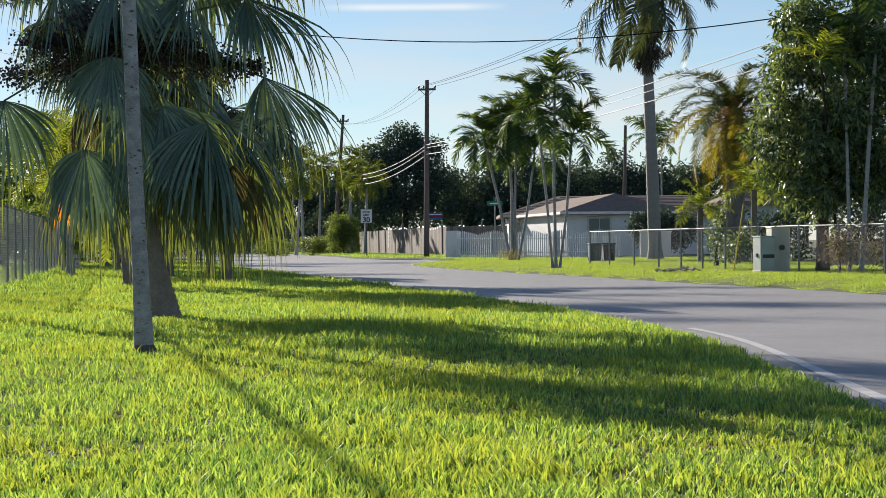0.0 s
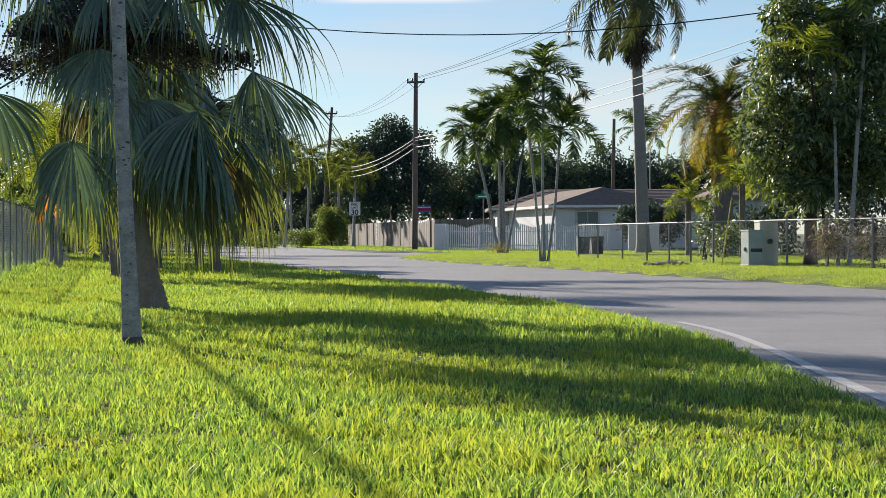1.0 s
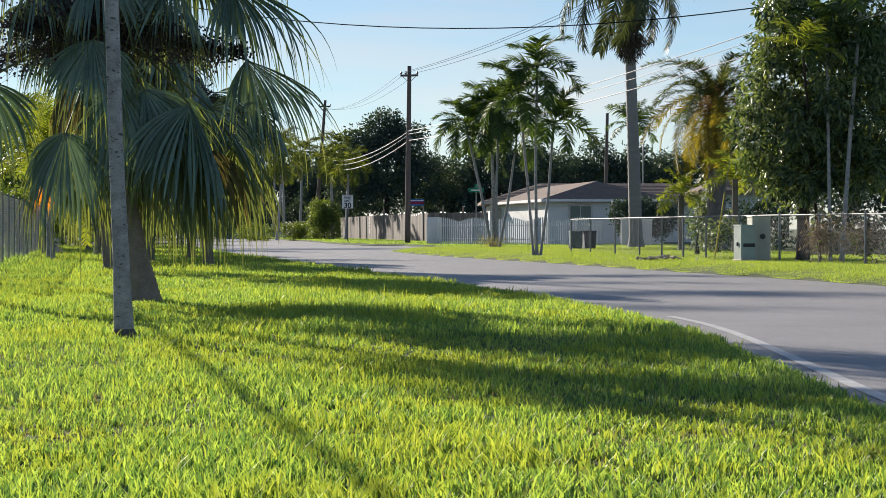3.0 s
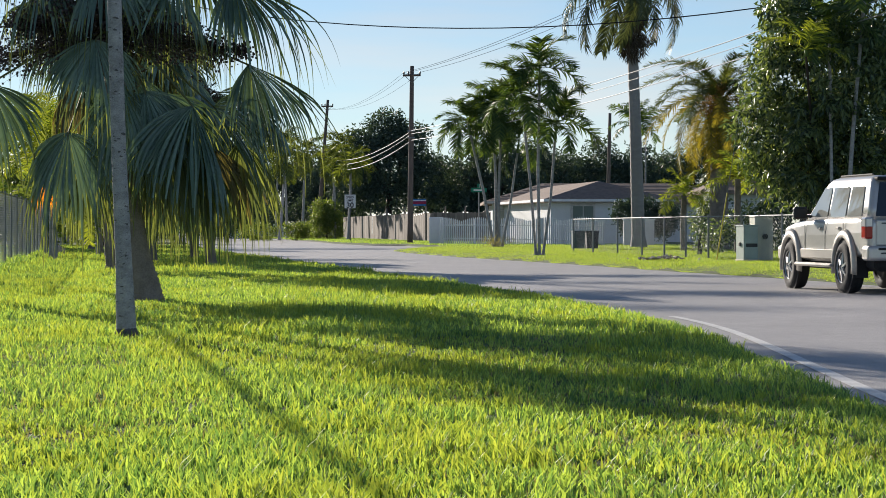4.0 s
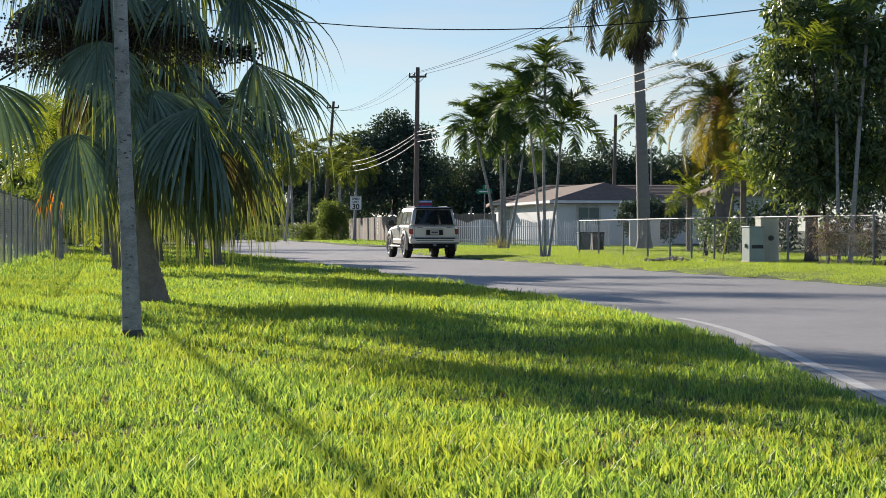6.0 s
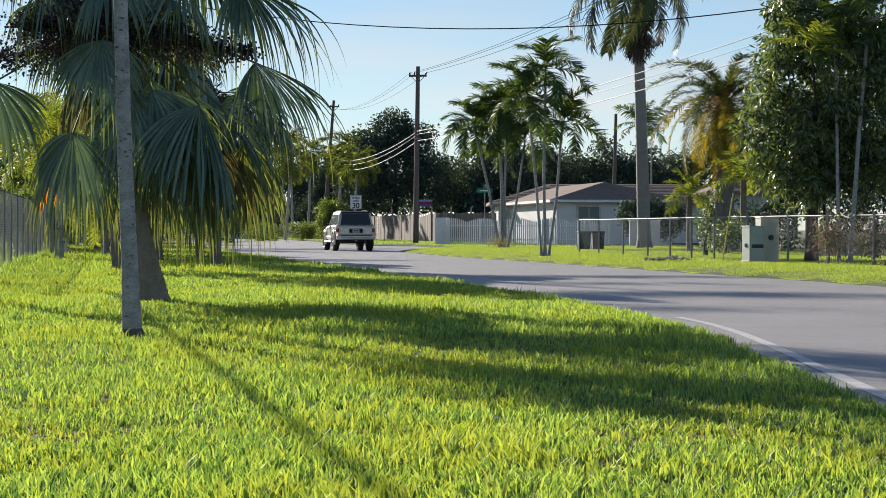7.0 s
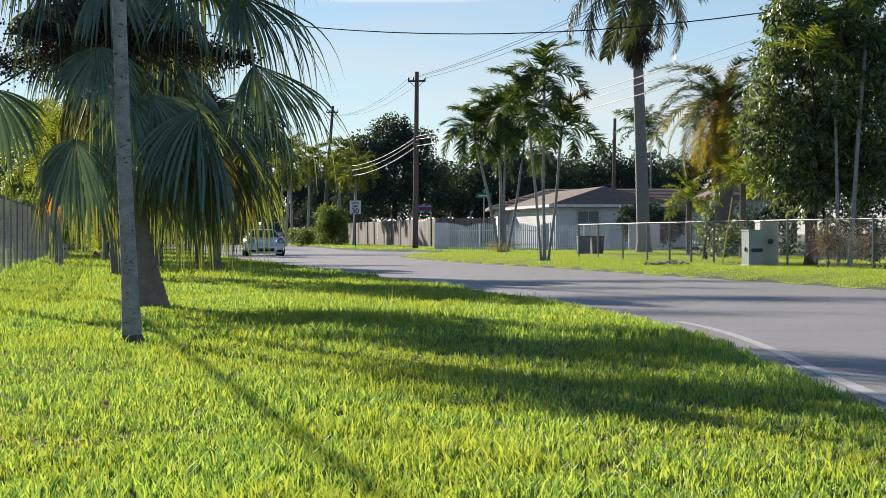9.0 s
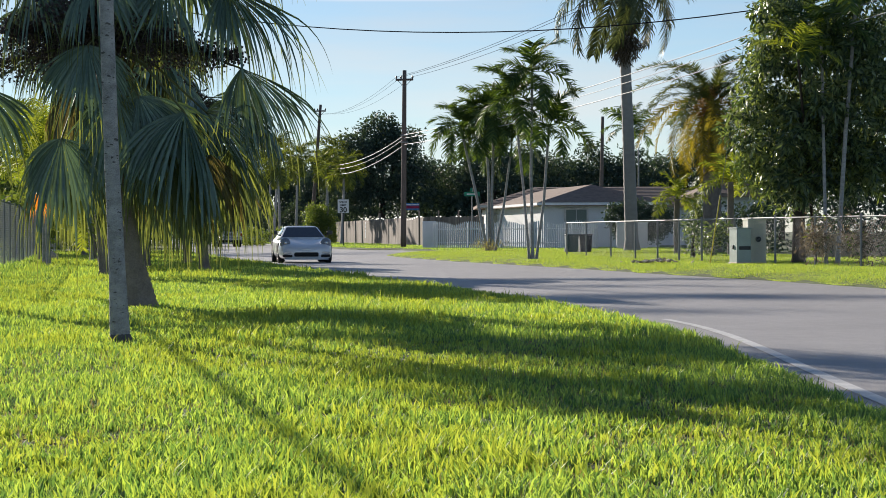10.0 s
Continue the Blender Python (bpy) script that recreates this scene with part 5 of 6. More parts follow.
def build_fences():
    p = [(4.80, 75.9), (5.25, 72.6), (5.75, 68.64), (6.22, 65.34), (6.62, 62.7), (7.0, 60.55), (7.35, 58.24), (7.85, 55.44), (8.45, 52.63), (9.05, 50.49), (9.7, 48.34), (10.6, 45.54), (11.8, 41.91)]
    chain_fence("low galvanised chain-link fence along the verge", p, 1.15, 0.10, 0.0010, Z_VERGE, M["mesh_dark"], "chain-link fences")
    # tall screened fence along the lawn
    posts = [(-7.6 - 0.1506 * (y - 33), y) for y in np.arange(33, 124, 3.05)]
    chain_fence("tall grey chain-link fence along the lawn", posts, 1.75, 0.11, 0.0017, Z_LAWN, M["mesh_dark"], "chain-link fences")
    # wooden privacy fence
    a, b = Vector((-8.6, 194.7, 0.1)), Vector((-0.5, 140.25, 0.1))
    t = thing("wooden_fence", "weathered grey-brown wooden privacy fence", "fence", a, math.degrees(math.atan2(b.y - a.y, b.x - a.x)))
    ln = (b - a).length
    meshes = []
    for k in range(3):
        bm = box(bmesh.new(), -0.092, 0.092, -0.011, 0.011, 0, 1.86 + 0.02 * k, 0.004)
        me = bpy.data.meshes.new("board")
        bm.to_mesh(me)
        bm.free()
        me.materials.append(M["wood"])
        meshes.append(me)
    for k in range(int(ln / 0.19)):
        ob = new("board", meshes[random.randrange(3)])
        ob.parent = t
        ob.matrix_local = pose(k * 0.19 + 0.095, random.uniform(-0.006, 0.006), 0.02, 0, random.uniform(-0.5, 0.5), 0)
    for z in (0.35, 1.5):
        part("rail", boxed(0, ln, 0.014, 0.055, z, z + 0.09), M["wood"], t)
    for k in range(14):
        part("post", boxed(k * ln / 13 - 0.05, k * ln / 13 + 0.05, 0.056, 0.15, -0.1, 1.9), M["wood"], t)
    s = part("notice_board", boxed(-0.28, 0.28, -0.03, -0.014, 0.5, 1.75, 0.01), M["sign_white"], t, "faded white notice board")
    s.location = (22.7, 0, 0)
    for z in (1.5, 1.2, 0.95):
        q = part("notice_line", boxed(-0.2, 0.2, -0.036, -0.031, z, z + 0.06), M["screen"], s)
    # white picket fence with scalloped top
    t = thing("picket_fence", "white picket fence with a scalloped top", "fence", (0, 0, 0))
    a, b = Vector((-0.48, 116.2, 0.14)), Vector((8.3, 107.0, 0.12))
    u = (b - a).normalized()
    ang = math.degrees(math.atan2(u.y, u.x))
    ln = (b - a).length
    pm = bpy.data.meshes.new("picket")
    bm = bmesh.new()
    v = [bm.verts.new(q) for q in ((-0.04, 0, 0), (0.04, 0, 0), (0.04, 0, 0.95), (0, 0, 1.0), (-0.04, 0, 0.95))]
    f = bm.faces.new(v)
    r = bmesh.ops.extrude_face_region(bm, geom=[f])
    bmesh.ops.translate(bm, vec=(0, 0.022, 0), verts=[q for q in r["geom"] if isinstance(q, bmesh.types.BMVert)])
    bmesh.ops.recalc_face_normals(bm, faces=bm.faces)
    bm.to_mesh(pm)
    bm.free()
    pm.materials.append(M["white"])
    s = 0.85
    while s < ln:
        bay = (s % 2.5) / 2.5
        ob = new("picket", pm)
        ob.parent = t
        q = a + u * s
        ob.matrix_local = pose(q.x, q.y, q.z - 0.05, 0, 0, ang) @ Matrix.Diagonal((1, 1, 1.30 + 0.20 * math.sin(math.pi * bay), 1))
        s += 0.15
    back = Vector((0.03, 0.045, 0))
    for z in (0.3, 1.02):
        part("rail", tube([a + u * 0.85 + back + Vector((0, 0, z)), b + back + Vector((0, 0, z))], 0.03, 4), M["white"], t)
    pn = part("end_panel", boxed(0, 0.80, 0, 0.04, -0.05, 1.46, 0.02), M["white"], t, "solid white end panel")
    pn.matrix_local = pose(*a, 0, 0, ang * 0.4)
    for s in np.arange(0.85, ln, 2.5):
        q = a + u * float(s) + back
        part("post", boxed(q.x, q.x + 0.1, q.y + 0.03, q.y + 0.13, 0, 1.5, 0.01), M["white"], t)
    # wooden fence across the yard behind the pickets
    a, b = Vector((-0.5, 140.09, 0.1)), Vector((6.2, 130.35, 0.1))
    t = thing("wooden_fence", "weathered grey wooden fence behind the pickets", "fence", a, math.degrees(math.atan2(b.y - a.y, b.x - a.x)))
    ln = (b - a).length
    for k in range(int(ln / 0.19)):
        ob = new("board", meshes[random.randrange(3)])
        ob.parent = t
        ob.matrix_local = pose(k * 0.19 + 0.095, random.uniform(-0.006, 0.006), 0.02, 0, random.uniform(-0.5, 0.5), 0)
    for z in (0.35, 1.5):
        part("rail", boxed(0, ln, 0.014, 0.055, z, z + 0.09), M["wood"], t)


# ---- poles, cables, signs, boxes ----
def utility_pole(at, height, lean, label, yaw):
    t = thing("utility_pole", label, "utility pole", at, group="utility poles")
    top = Vector((lean, 0, height))
    part("pole", trunk_mesh([(0, 0, -0.2), (lean * 0.5, 0, height * 0.5), top], [0.17, 0.145, 0.115], 12), M["pole"], t, smooth=True)
    c, s = math.cos(yaw), math.sin(yaw)
    for dz, half in ((-0.55, 0.52),):
        o = Vector((lean * 0.95, 0, height + dz))
        d = Vector((c, s, 0))
        arm = part("crossarm", tube([o - d * half + Vector((0, -0.17, 0)), o + d * half + Vector((0, -0.17, 0))], 0.062, 4), M["pole"], t)
        for k in (-1, -0.42, 1):
            q = o + d * (half * 0.93 * k) + Vector((0, -0.17, 0.05))
            part("insulator", tube([q, q + Vector((0, 0, 0.06)), q + Vector((0, 0, 0.1)), q + Vector((0, 0, 0.18))], [0.03, 0.06, 0.06, 0.03], 8), M["ceramic"], arm)
        for k in (-1, 1):
            part("brace", tube([o + d * 0.42 * k + Vector((0, -0.17, -0.02)), o + Vector((0, -0.12, -0.42))], 0.018, 5), M["metal"], t)
    for z in (6.45, 6.05):
        part("bracket", tube([(lean * z / height - 0.22, -0.15, z), (lean * z / height + 0.22, -0.15, z)], 0.04, 6), M["metal"], t)
    return t


def cable(label, points, radius, mat):
    me = tube(points, radius, 6)
    tagged(part("overhead_cable", me, M[mat]), label, "cable", "overhead cables")


def build_poles():
    utility_pole((-1.62, 123.75, Z_VERGE), 10.2, 0.12, "dark wooden utility pole with a crossarm", -0.25)
    utility_pole((-10.3, 183.15, Z_VERGE), 11.8, 0.9, "leaning wooden utility pole by the far bend", -0.25)
    utility_pole((13.6, 28.05, Z_VERGE), 10.2, 0.0, "dark wooden utility pole beyond the mango tree", -0.25)
    t = thing("utility_pole", "plain grey pole behind the house", "utility pole", (12.5, 158.4, 0.1), group="utility poles")
    part("pole", trunk_mesh([(0, 0, -0.2), (0.1, 0, 4.5), (0.2, 0, 9.4)], [0.16, 0.14, 0.11], 10), M["pole"], t, smooth=True)
    t = thing("utility_pole", "thin pale pole beside the royal palm", "utility pole", (14.7, 151.8, 0.1), group="utility poles")
    part("pole", trunk_mesh([(0, 0, -0.2), (0, 0, 3.5), (0, 0, 6.9)], [0.07, 0.06, 0.05], 8), M["metal"], t, smooth=True)
    p1, p2, p3 = Vector((-1.5, 123.42, 0)), Vector((-9.5, 182.82, 0)), Vector((13.6, 28.05, 0))
    for dx in (-0.48, -0.2, 0.48):
        d = Vector((dx, -0.25 * dx, 0))
        cable("thin power line between wooden poles", sag(p1 + d + Vector((0, 0, 9.95)), p2 + d + Vector((0, 0, 11.2)), 0.75), 0.007, "line")
        cable("thin power line between wooden poles", sag(p1 + d + Vector((0, 0, 9.95)), p3 + d + Vector((0, 0, 10.0)), 0.9), 0.009, "line")
    for k, (z, s, r) in enumerate(((6.60, 0.55, 0.024), (6.42, 0.62, 0.018), (6.05, 0.6, 0.024))):
        cable("bright communication cable between wooden poles", sag(p1 + Vector((0, -0.2, z)), p2 + Vector((0, -0.2, z + 0.3 - 0.1 * k)), s + 0.15), r * 0.7, "cable")
        cable("bright communication cable between wooden poles", sag(p1 + Vector((0, -0.2, z)), p3 + Vector((0, 0, z + 0.35)), s), r * 0.58, "cable")
    cable("black service cable strung across the road", sag((-14.84, 71.94, 10.0), (13.96, 52.14, 7.47), 1.96, 26), 0.017, "wire")
    # cable and two short poles added out of view to shade the lawn
    cable("unseen cable bundle added to cast a line of shade on the lawn", sag((-8.65, 37.0, 3.0), (-1.85, 2.0, 3.0), 0.02), 0.028, "wire")
    for x, y in ((-8.65, 37.0), (-1.85, 2.0)):
        t = thing("utility_pole", "short wooden pole added out of view to carry the shading cable", "utility pole", (x, y, 0), group="utility poles")
        part("pole", trunk_mesh([(0, 0.1, -0.2), (0, 0.1, 1.6), (0, 0.1, 3.15)], [0.07, 0.065, 0.06], 10), M["pole"], t, smooth=True)
    cable("black service drop behind the fence", sag((-1.5, 123.75, 5.0), (9, 148.5, 3.2), 0.4), 0.012, "wire")
    # speed sign
    t = thing("speed_sign", "white speed limit sign on a steel post", "road sign", (-5.95, 145.2, Z_VERGE + 0.15), -6)
    part("post", tube([(0, 0.03, -0.2), (0, 0.03, 2.95)], 0.04, 6), M["dark"], t)
    pl = part("plate", boxed(-0.38, 0.38, -0.012, 0, 2.05, 2.97, 0.006), M["sign_white"], t)
    part("border", boxed(-0.34, 0.34, -0.0145, -0.0125, 2.93, 2.945), M["black"], pl)
    text("SPEED", (0, -0.016, 2.72), 0.19, pl, "black")
    text("LIMIT", (0, -0.016, 2.51), 0.19, pl, "black")
    text("30", (0, -0.016, 2.09), 0.5, pl, "black")
    # street name sign
    t = thing("street_sign", "green street name sign on a steel post", "road sign", (2.2, 115.5, Z_VERGE - 0.2), -6)
    part("post", tube([(0, 0.02, -0.2), (0, 0.02, 3.35)], 0.03, 8), M["metal"], t)
    pl = part("plate", boxed(-0.42, 0.42, -0.02, 0.0, 2.98, 3.22, 0.006), M["sign_green"], t)
    part("lettering_bar", boxed(-0.28, 0.28, -0.026, -0.021, 3.06, 3.13), M["sign_white"], pl)
    part("cross_plate", boxed(-0.07, 0.05, -0.32, 0.30, 3.23, 3.43, 0.004), M["sign_green"], t)
    # utility cabinets
    t = thing("utility_cabinet", "grey-green utility cabinet with a dark recess", "cabinet", (7.74, 53.79, Z_VERGE), 14)
    part("body", boxed(-0.19, 0.19, -0.30, 0.22, 0.04, 0.90, 0.015, 2), M["green_box"], t)
    part("plinth", boxed(-0.21, 0.21, -0.32, 0.24, -0.05, 0.05, 0.01), M["stone"], t)
    part("lid", boxed(-0.205, 0.205, -0.315, 0.235, 0.88, 0.915, 0.012), M["green_box"], t)
    part("door", boxed(-0.17, 0.175, -0.312, -0.298, 0.08, 0.86, 0.008), M["green_box"], t)
    # dark slab on the door face, in place of a shaded hollow
    part("recess", boxed(-0.14, 0.17, -0.322, -0.302, 0.36, 0.45, 0.01), M["dark"], t)
    part("handle", boxed(-0.222, -0.188, -0.1, -0.02, 0.38, 0.48, 0.01), M["dark"], t)
    t = thing("utility_cabinet", "taller pale utility cabinet behind the other", "cabinet", (8.18, 54.28, Z_VERGE), 10)
    part("body", boxed(-0.24, 0.24, -0.25, 0.2, -0.05, 1.12, 0.015, 2), M["pale_box"], t)
    part("lid", boxed(-0.255, 0.255, -0.265, 0.215, 1.10, 1.135, 0.012), M["pale_box"], t)
    part("lock", tube([(0.02, -0.25, 0.62), (0.02, -0.30, 0.62)], 0.07, 10), M["dark"], t)
    # guy wire with a yellow guard
    t = thing("guy_wire", "steel guy wire with a yellow guard", "guy wire", (7.2, 55.44, Z_VERGE))
    part("guard", tube([(0, 0, -0.05), (0.28, 0, 1.75)], 0.019, 8), M["yellow"], t)
    part("strand", tube([(0.28, 0, 1.75), (0.9, 0, 5.6)], 0.008, 5), M["metal"], t)
    # bins
    for x, y, mat, lab in ((5.56, 85.0, "bin_green", "green wheeled rubbish bin"), (6.14, 85.6, "bin_grey", "dark grey wheeled rubbish bin")):
        t = thing("wheeled_bin", lab + " behind the wire fence", "bin", (x, y, Z_VERGE), 4, group="rubbish bins")
        part("body", loft([[(-w, -d, z), (w, -d, z), (w, d, z), (-w, d, z)] for w, d, z in ((0.215, 0.24, 0.03), (0.245, 0.28, 0.68))]), M[mat], t)
        part("lid", boxed(-0.265, 0.265, -0.31, 0.30, 0.68, 0.74, 0.02, 2), M[mat], t)
        for k in (-1, 1):
            part("wheel", tube([(0.17 * k, 0.27, 0.1), (0.235 * k, 0.27, 0.1)], 0.1, 12), M["black"], t)
    # rubble in the verge
    rng = random.Random(8)
    # stone-coloured shards in place of broken branches and palm debris
    for i in range(52):
        bm = bmesh.new()
        bmesh.ops.create_icosphere(bm, subdivisions=1, radius=rng.uniform(0.025, 0.065))
        for v in bm.verts:
            v.co *= rng.uniform(0.6, 1.3)
            v.co.x *= rng.uniform(1.2, 1.9)
            v.co.z *= 0.4
        s = part("stone", bm, M["stone"])
        d = (0.0 if i < 40 else -0.62) + rng.gauss(0, 0.24)
        s.matrix_world = pose(5.92 + d, 55.3 + rng.gauss(0, 0.35), 0.20 + 0.06 * rng.random() * math.exp(-(d / 0.3) ** 2), rng.uniform(-35, 35), rng.uniform(-40, 40), rng.uniform(0, 180))
        tagged(s, "pale broken shard of debris lying in the verge grass", "stone", "rubble heap")
    bm = bmesh.new()
    bmesh.ops.create_icosphere(bm, subdivisions=2, radius=0.22)
    for v in bm.verts:
        v.co *= rng.uniform(0.85, 1.15)
    s = part("stone", bm, M["stone"])
    s.location = (-13.2, 74.74, 0.16)
    tagged(s, "grey boulder on the lawn beside the fence", "stone")


def text(words, at, size, parent, mat):
    c = bpy.data.curves.new("lettering", "FONT")
    c.body, c.size, c.align_x, c.extrude, c.offset = words, size, "CENTER", 0.002, size * 0.022
    tmp = bpy.data.objects.new("lettering_curve", c)
    me = bpy.data.meshes.new_from_object(tmp)
    me.name = "lettering"
    bpy.data.objects.remove(tmp)
    ob = mesh_object("lettering", me, M[mat], parent)
    ob.matrix_local = pose(*at, 90, 0, 0)
    return ob


# ---- houses ----
def hip_roof(x0, x1, y0, y1, z, rise, over, ridge_in):
    """Hip roof over a rectangle with eaves, as a closed solid."""
    a = [(x0 - over, y0 - over), (x1 + over, y0 - over), (x1 + over, y1 + over), (x0 - over, y1 + over)]
    ym = (y0 + y1) / 2
    bm = bmesh.new()
    lo = [bm.verts.new((x, y, z - 0.18)) for x, y in a]
    hi = [bm.verts.new((x, y, z)) for x, y in a]
    r0, r1 = bm.verts.new((x0 + ridge_in, ym, z + rise)), bm.verts.new((x1 - ridge_in, ym, z + rise))
    for i in range(4):
        j = (i + 1) % 4
        bm.faces.new((lo[i], lo[j], hi[j], hi[i]))
    bm.faces.new(lo[::-1])
    bm.faces.new((hi[0], hi[1], r1, r0))
    bm.faces.new((hi[1], hi[2], r1))
    bm.faces.new((hi[2], hi[3], r0, r1))
    bm.faces.new((hi[3], hi[0], r0))
    bmesh.ops.recalc_face_normals(bm, faces=bm.faces)
    return bm


def house_window(parent, x, y, z0, w, h, louvre=False):
    fr = part("window", boxed(x - w / 2 - 0.09, x + w / 2 + 0.09, y - 0.06, y - 0.003, z0 - 0.09, z0 + h + 0.09, 0.01), M["trim"], parent)
    if louvre:
        for k in range(7):
            b = boxed(x - w / 2, x + w / 2, y - 0.10, y - 0.062, z0 + k * h / 7, z0 + k * h / 7 + h / 9)
            part("slat", b, M["white"], fr)
    else:
        for k in (-1, 1):
            part("pane", boxed(x + (k - 1) * w / 4 + 0.02, x + (k + 1) * w / 4 - 0.02, y - 0.075, y - 0.061, z0 + 0.03, z0 + h - 0.03), M["window"], fr)
        part("sill", boxed(x - w / 2 - 0.14, x + w / 2 + 0.14, y - 0.14, y - 0.062, z0 - 0.15, z0 - 0.095, 0.01), M["trim"], fr)
    return fr


def roof_courses(parent, x0, x1, y0, ym, z, rise, over):
    """Raised shingle courses on the slope facing the road."""
    n = 12
    for i in range(n):
        f = (i + 0.1) / n
        y, zz = y0 - over + (ym - y0 + over) * f, z + rise * f
        s = math.atan2(rise, ym - y0 + over)
        c = part("shingle_course", boxed(x0 - over + f * (ym - y0 + over) * 0.75, x1 + over - f * (ym - y0 + over) * 0.75, -0.05, 0.05, 0.004, 0.022), M["shingle"], parent)
        c.location, c.rotation_euler = (0, y, zz), (s, 0, 0)


def build_houses():
    t = thing("house", "low white stucco house with a brown shingle roof", "house", (0, 0, 0.1))
    part("wall", boxed(3.3, 18.5, 129.5, 139.5, -0.2, 2.42), M["wall"], t)
    rf = part("roof", hip_roof(3.3, 18.5, 129.5, 139.5, 2.52, 1.18, 0.55, 3.2), M["shingle"], t)
    roof_courses(rf, 3.3, 18.5, 129.5, 134.5, 2.52, 1.18, 0.55)
    part("fascia", boxed(2.74, 5.4, 128.92, 128.945, 2.38, 2.51), M["trim"], t, "pale fascia board")
    house_window(t, 4.2, 129.5, 0.95, 1.0, 1.0)
    # the wing stands askew, its sunny slope towards the road
    turn = Matrix.Translation((6.0, 114.2, 0)) @ Matrix.Rotation(radians(7.5), 4, "Z")
    bm = hip_roof(0, 19.0, -6.3, 0, 2.45, 1.02, 0.42, 2.6)
    bmesh.ops.rotate(bm, verts=bm.verts, cent=(0, 0, 0), matrix=Matrix.Rotation(radians(90), 3, "Z"))
    for ob in (part("wing_wall", boxed(0, 6.3, 0, 17.0, -0.2, 2.30), M["wall"], t), part("wing_roof", bm, M["shingle"], t),
               part("fascia", boxed(-0.43, 6.73, -0.445, -0.425, 2.31, 2.445), M["white"], t, "pale fascia board"),
               part("fascia", boxed(-0.445, -0.425, -0.42, 14.7, 2.31, 2.445), M["white"], t, "pale fascia board"),
               house_window(t, 1.75, 0.0, 1.15, 1.15, 0.95)):
        ob.matrix_local = turn
    part("roof_vent", tube([(9.4, 131, 2.7), (9.4, 131, 3.5)], 0.06, 8), M["metal"], t)
    t = thing("shed", "white block shed with a louvred window", "shed", (0, 0, 0.1))
    part("wall", boxed(12.2, 15.0, 96.5, 101, -0.2, 2.45), M["wall"], t)
    part("roof", hip_roof(12.2, 15.0, 96.5, 101, 2.6, 0.7, 0.4, 1.1), M["shingle"], t)
    house_window(t, 12.95, 96.5, 1.35, 0.7, 0.62, True)
    t = thing("garden_wall", "low white garden wall before the round bush", "wall", (9.05, 104.4, 0.1), 3)
    part("wall", boxed(0, 1.5, 0, 0.2, -0.1, 1.28), M["wall"], t)
    part("coping", boxed(-0.04, 1.54, -0.04, 0.24, 1.28, 1.34, 0.01), M["white"], t)
    t = thing("garden_wall", "low tan stucco wall behind the mango tree", "wall", (11.5, 66, 0.1), -8)
    part("wall", boxed(-0.3, 8, 0, 0.2, -0.1, 0.72), M["tan"], t)
    part("coping", boxed(-0.35, 8.05, -0.04, 0.24, 0.72, 0.78, 0.01), M["tan"], t)
    # far house glimpsed past the bend
    t = thing("house", "small pale house past the far bend", "house", (-27, 247.5, 0.1), 0)
    part("wall", boxed(0, 9, 0, 7, -0.2, 2.6), M["wall"], t)
    part("roof", hip_roof(0, 9, 0, 7, 2.75, 1.3, 0.5, 2.5), M["shingle"], t)
    for x in (1.5, 4.5, 7.4):
        house_window(t, x, 0, 0.9, 1.2, 1.1)
    # white posts and gate seen under the far palms
    t = thing("picket_fence", "short white fence by the far bend", "fence", (-16.8, 204.6, 0.1), -10)
    for k in range(9):
        part("picket", boxed(k * 0.28, k * 0.28 + 0.16, 0, 0.05, 0, 1.1 + 0.2 * (k % 4 == 0)), M["white"], t)
    part("rail", boxed(0, 2.4, 0.055, 0.09, 0.7, 0.8), M["white"], t)
    # banner and string of bulbs above the wooden fence
    t = thing("banner", "blue and red cloth banner on a frame behind the fence", "banner", (-1.3, 153.45, 0.1), -6)
    part("cloth", boxed(-0.55, 0.45, 0, 0.02, 2.5, 3.0), M["blue"], t)
    part("stripe", boxed(-0.55, 0.45, -0.006, -0.003, 2.62, 2.82), M["red"], t)
    part("stripe", boxed(-0.55, 0.45, -0.006, -0.003, 2.86, 2.91), M["sign_white"], t)
    for x in (-0.56, 0.46):
        part("pole", tube([(x, 0.03, -0.1), (x, 0.03, 3.05)], 0.03, 6), M["dark"], t)
    t = thing("string_lights", "string of small bulbs along the fence top, glowing in place of glints", "string lights", (0, 0, 0))
    a = Vector((-5.5, 175.72, 2.25))
    posts = [a.lerp(Vector((-0.8, 141.9, 2.25)), k / 3) for k in range(3)] + [Vector((-0.8, 141.9, 2.2)).lerp(Vector((5.6, 132.66, 2.12)), k / 5) for k in range(6)]
    for i, p in enumerate(posts):
        part("stake", tube([(p.x, p.y, 0.1), (p.x, p.y, p.z + 0.25)], 0.05, 6), M["wood"], t)
        if i:
            line = sag(posts[i - 1], p, 0.28, 10)
            part("strand", tube(line, 0.008, 4), M["black"], t)
            for q in line[1:-1]:
                bm = bmesh.new()
                bmesh.ops.create_icosphere(bm, subdivisions=1, radius=0.065)
                o = part("bulb", bm, M["bulb"], t)
                o.location = q - Vector((0, 0, 0.06))


# ---- vehicles ----
def soften(ob, levels=2):
    m = ob.modifiers.new("soft", "SUBSURF")
    m.levels = m.render_levels = levels
    ob.data.polygons.foreach_set("use_smooth", [True] * len(ob.data.polygons))
    return ob


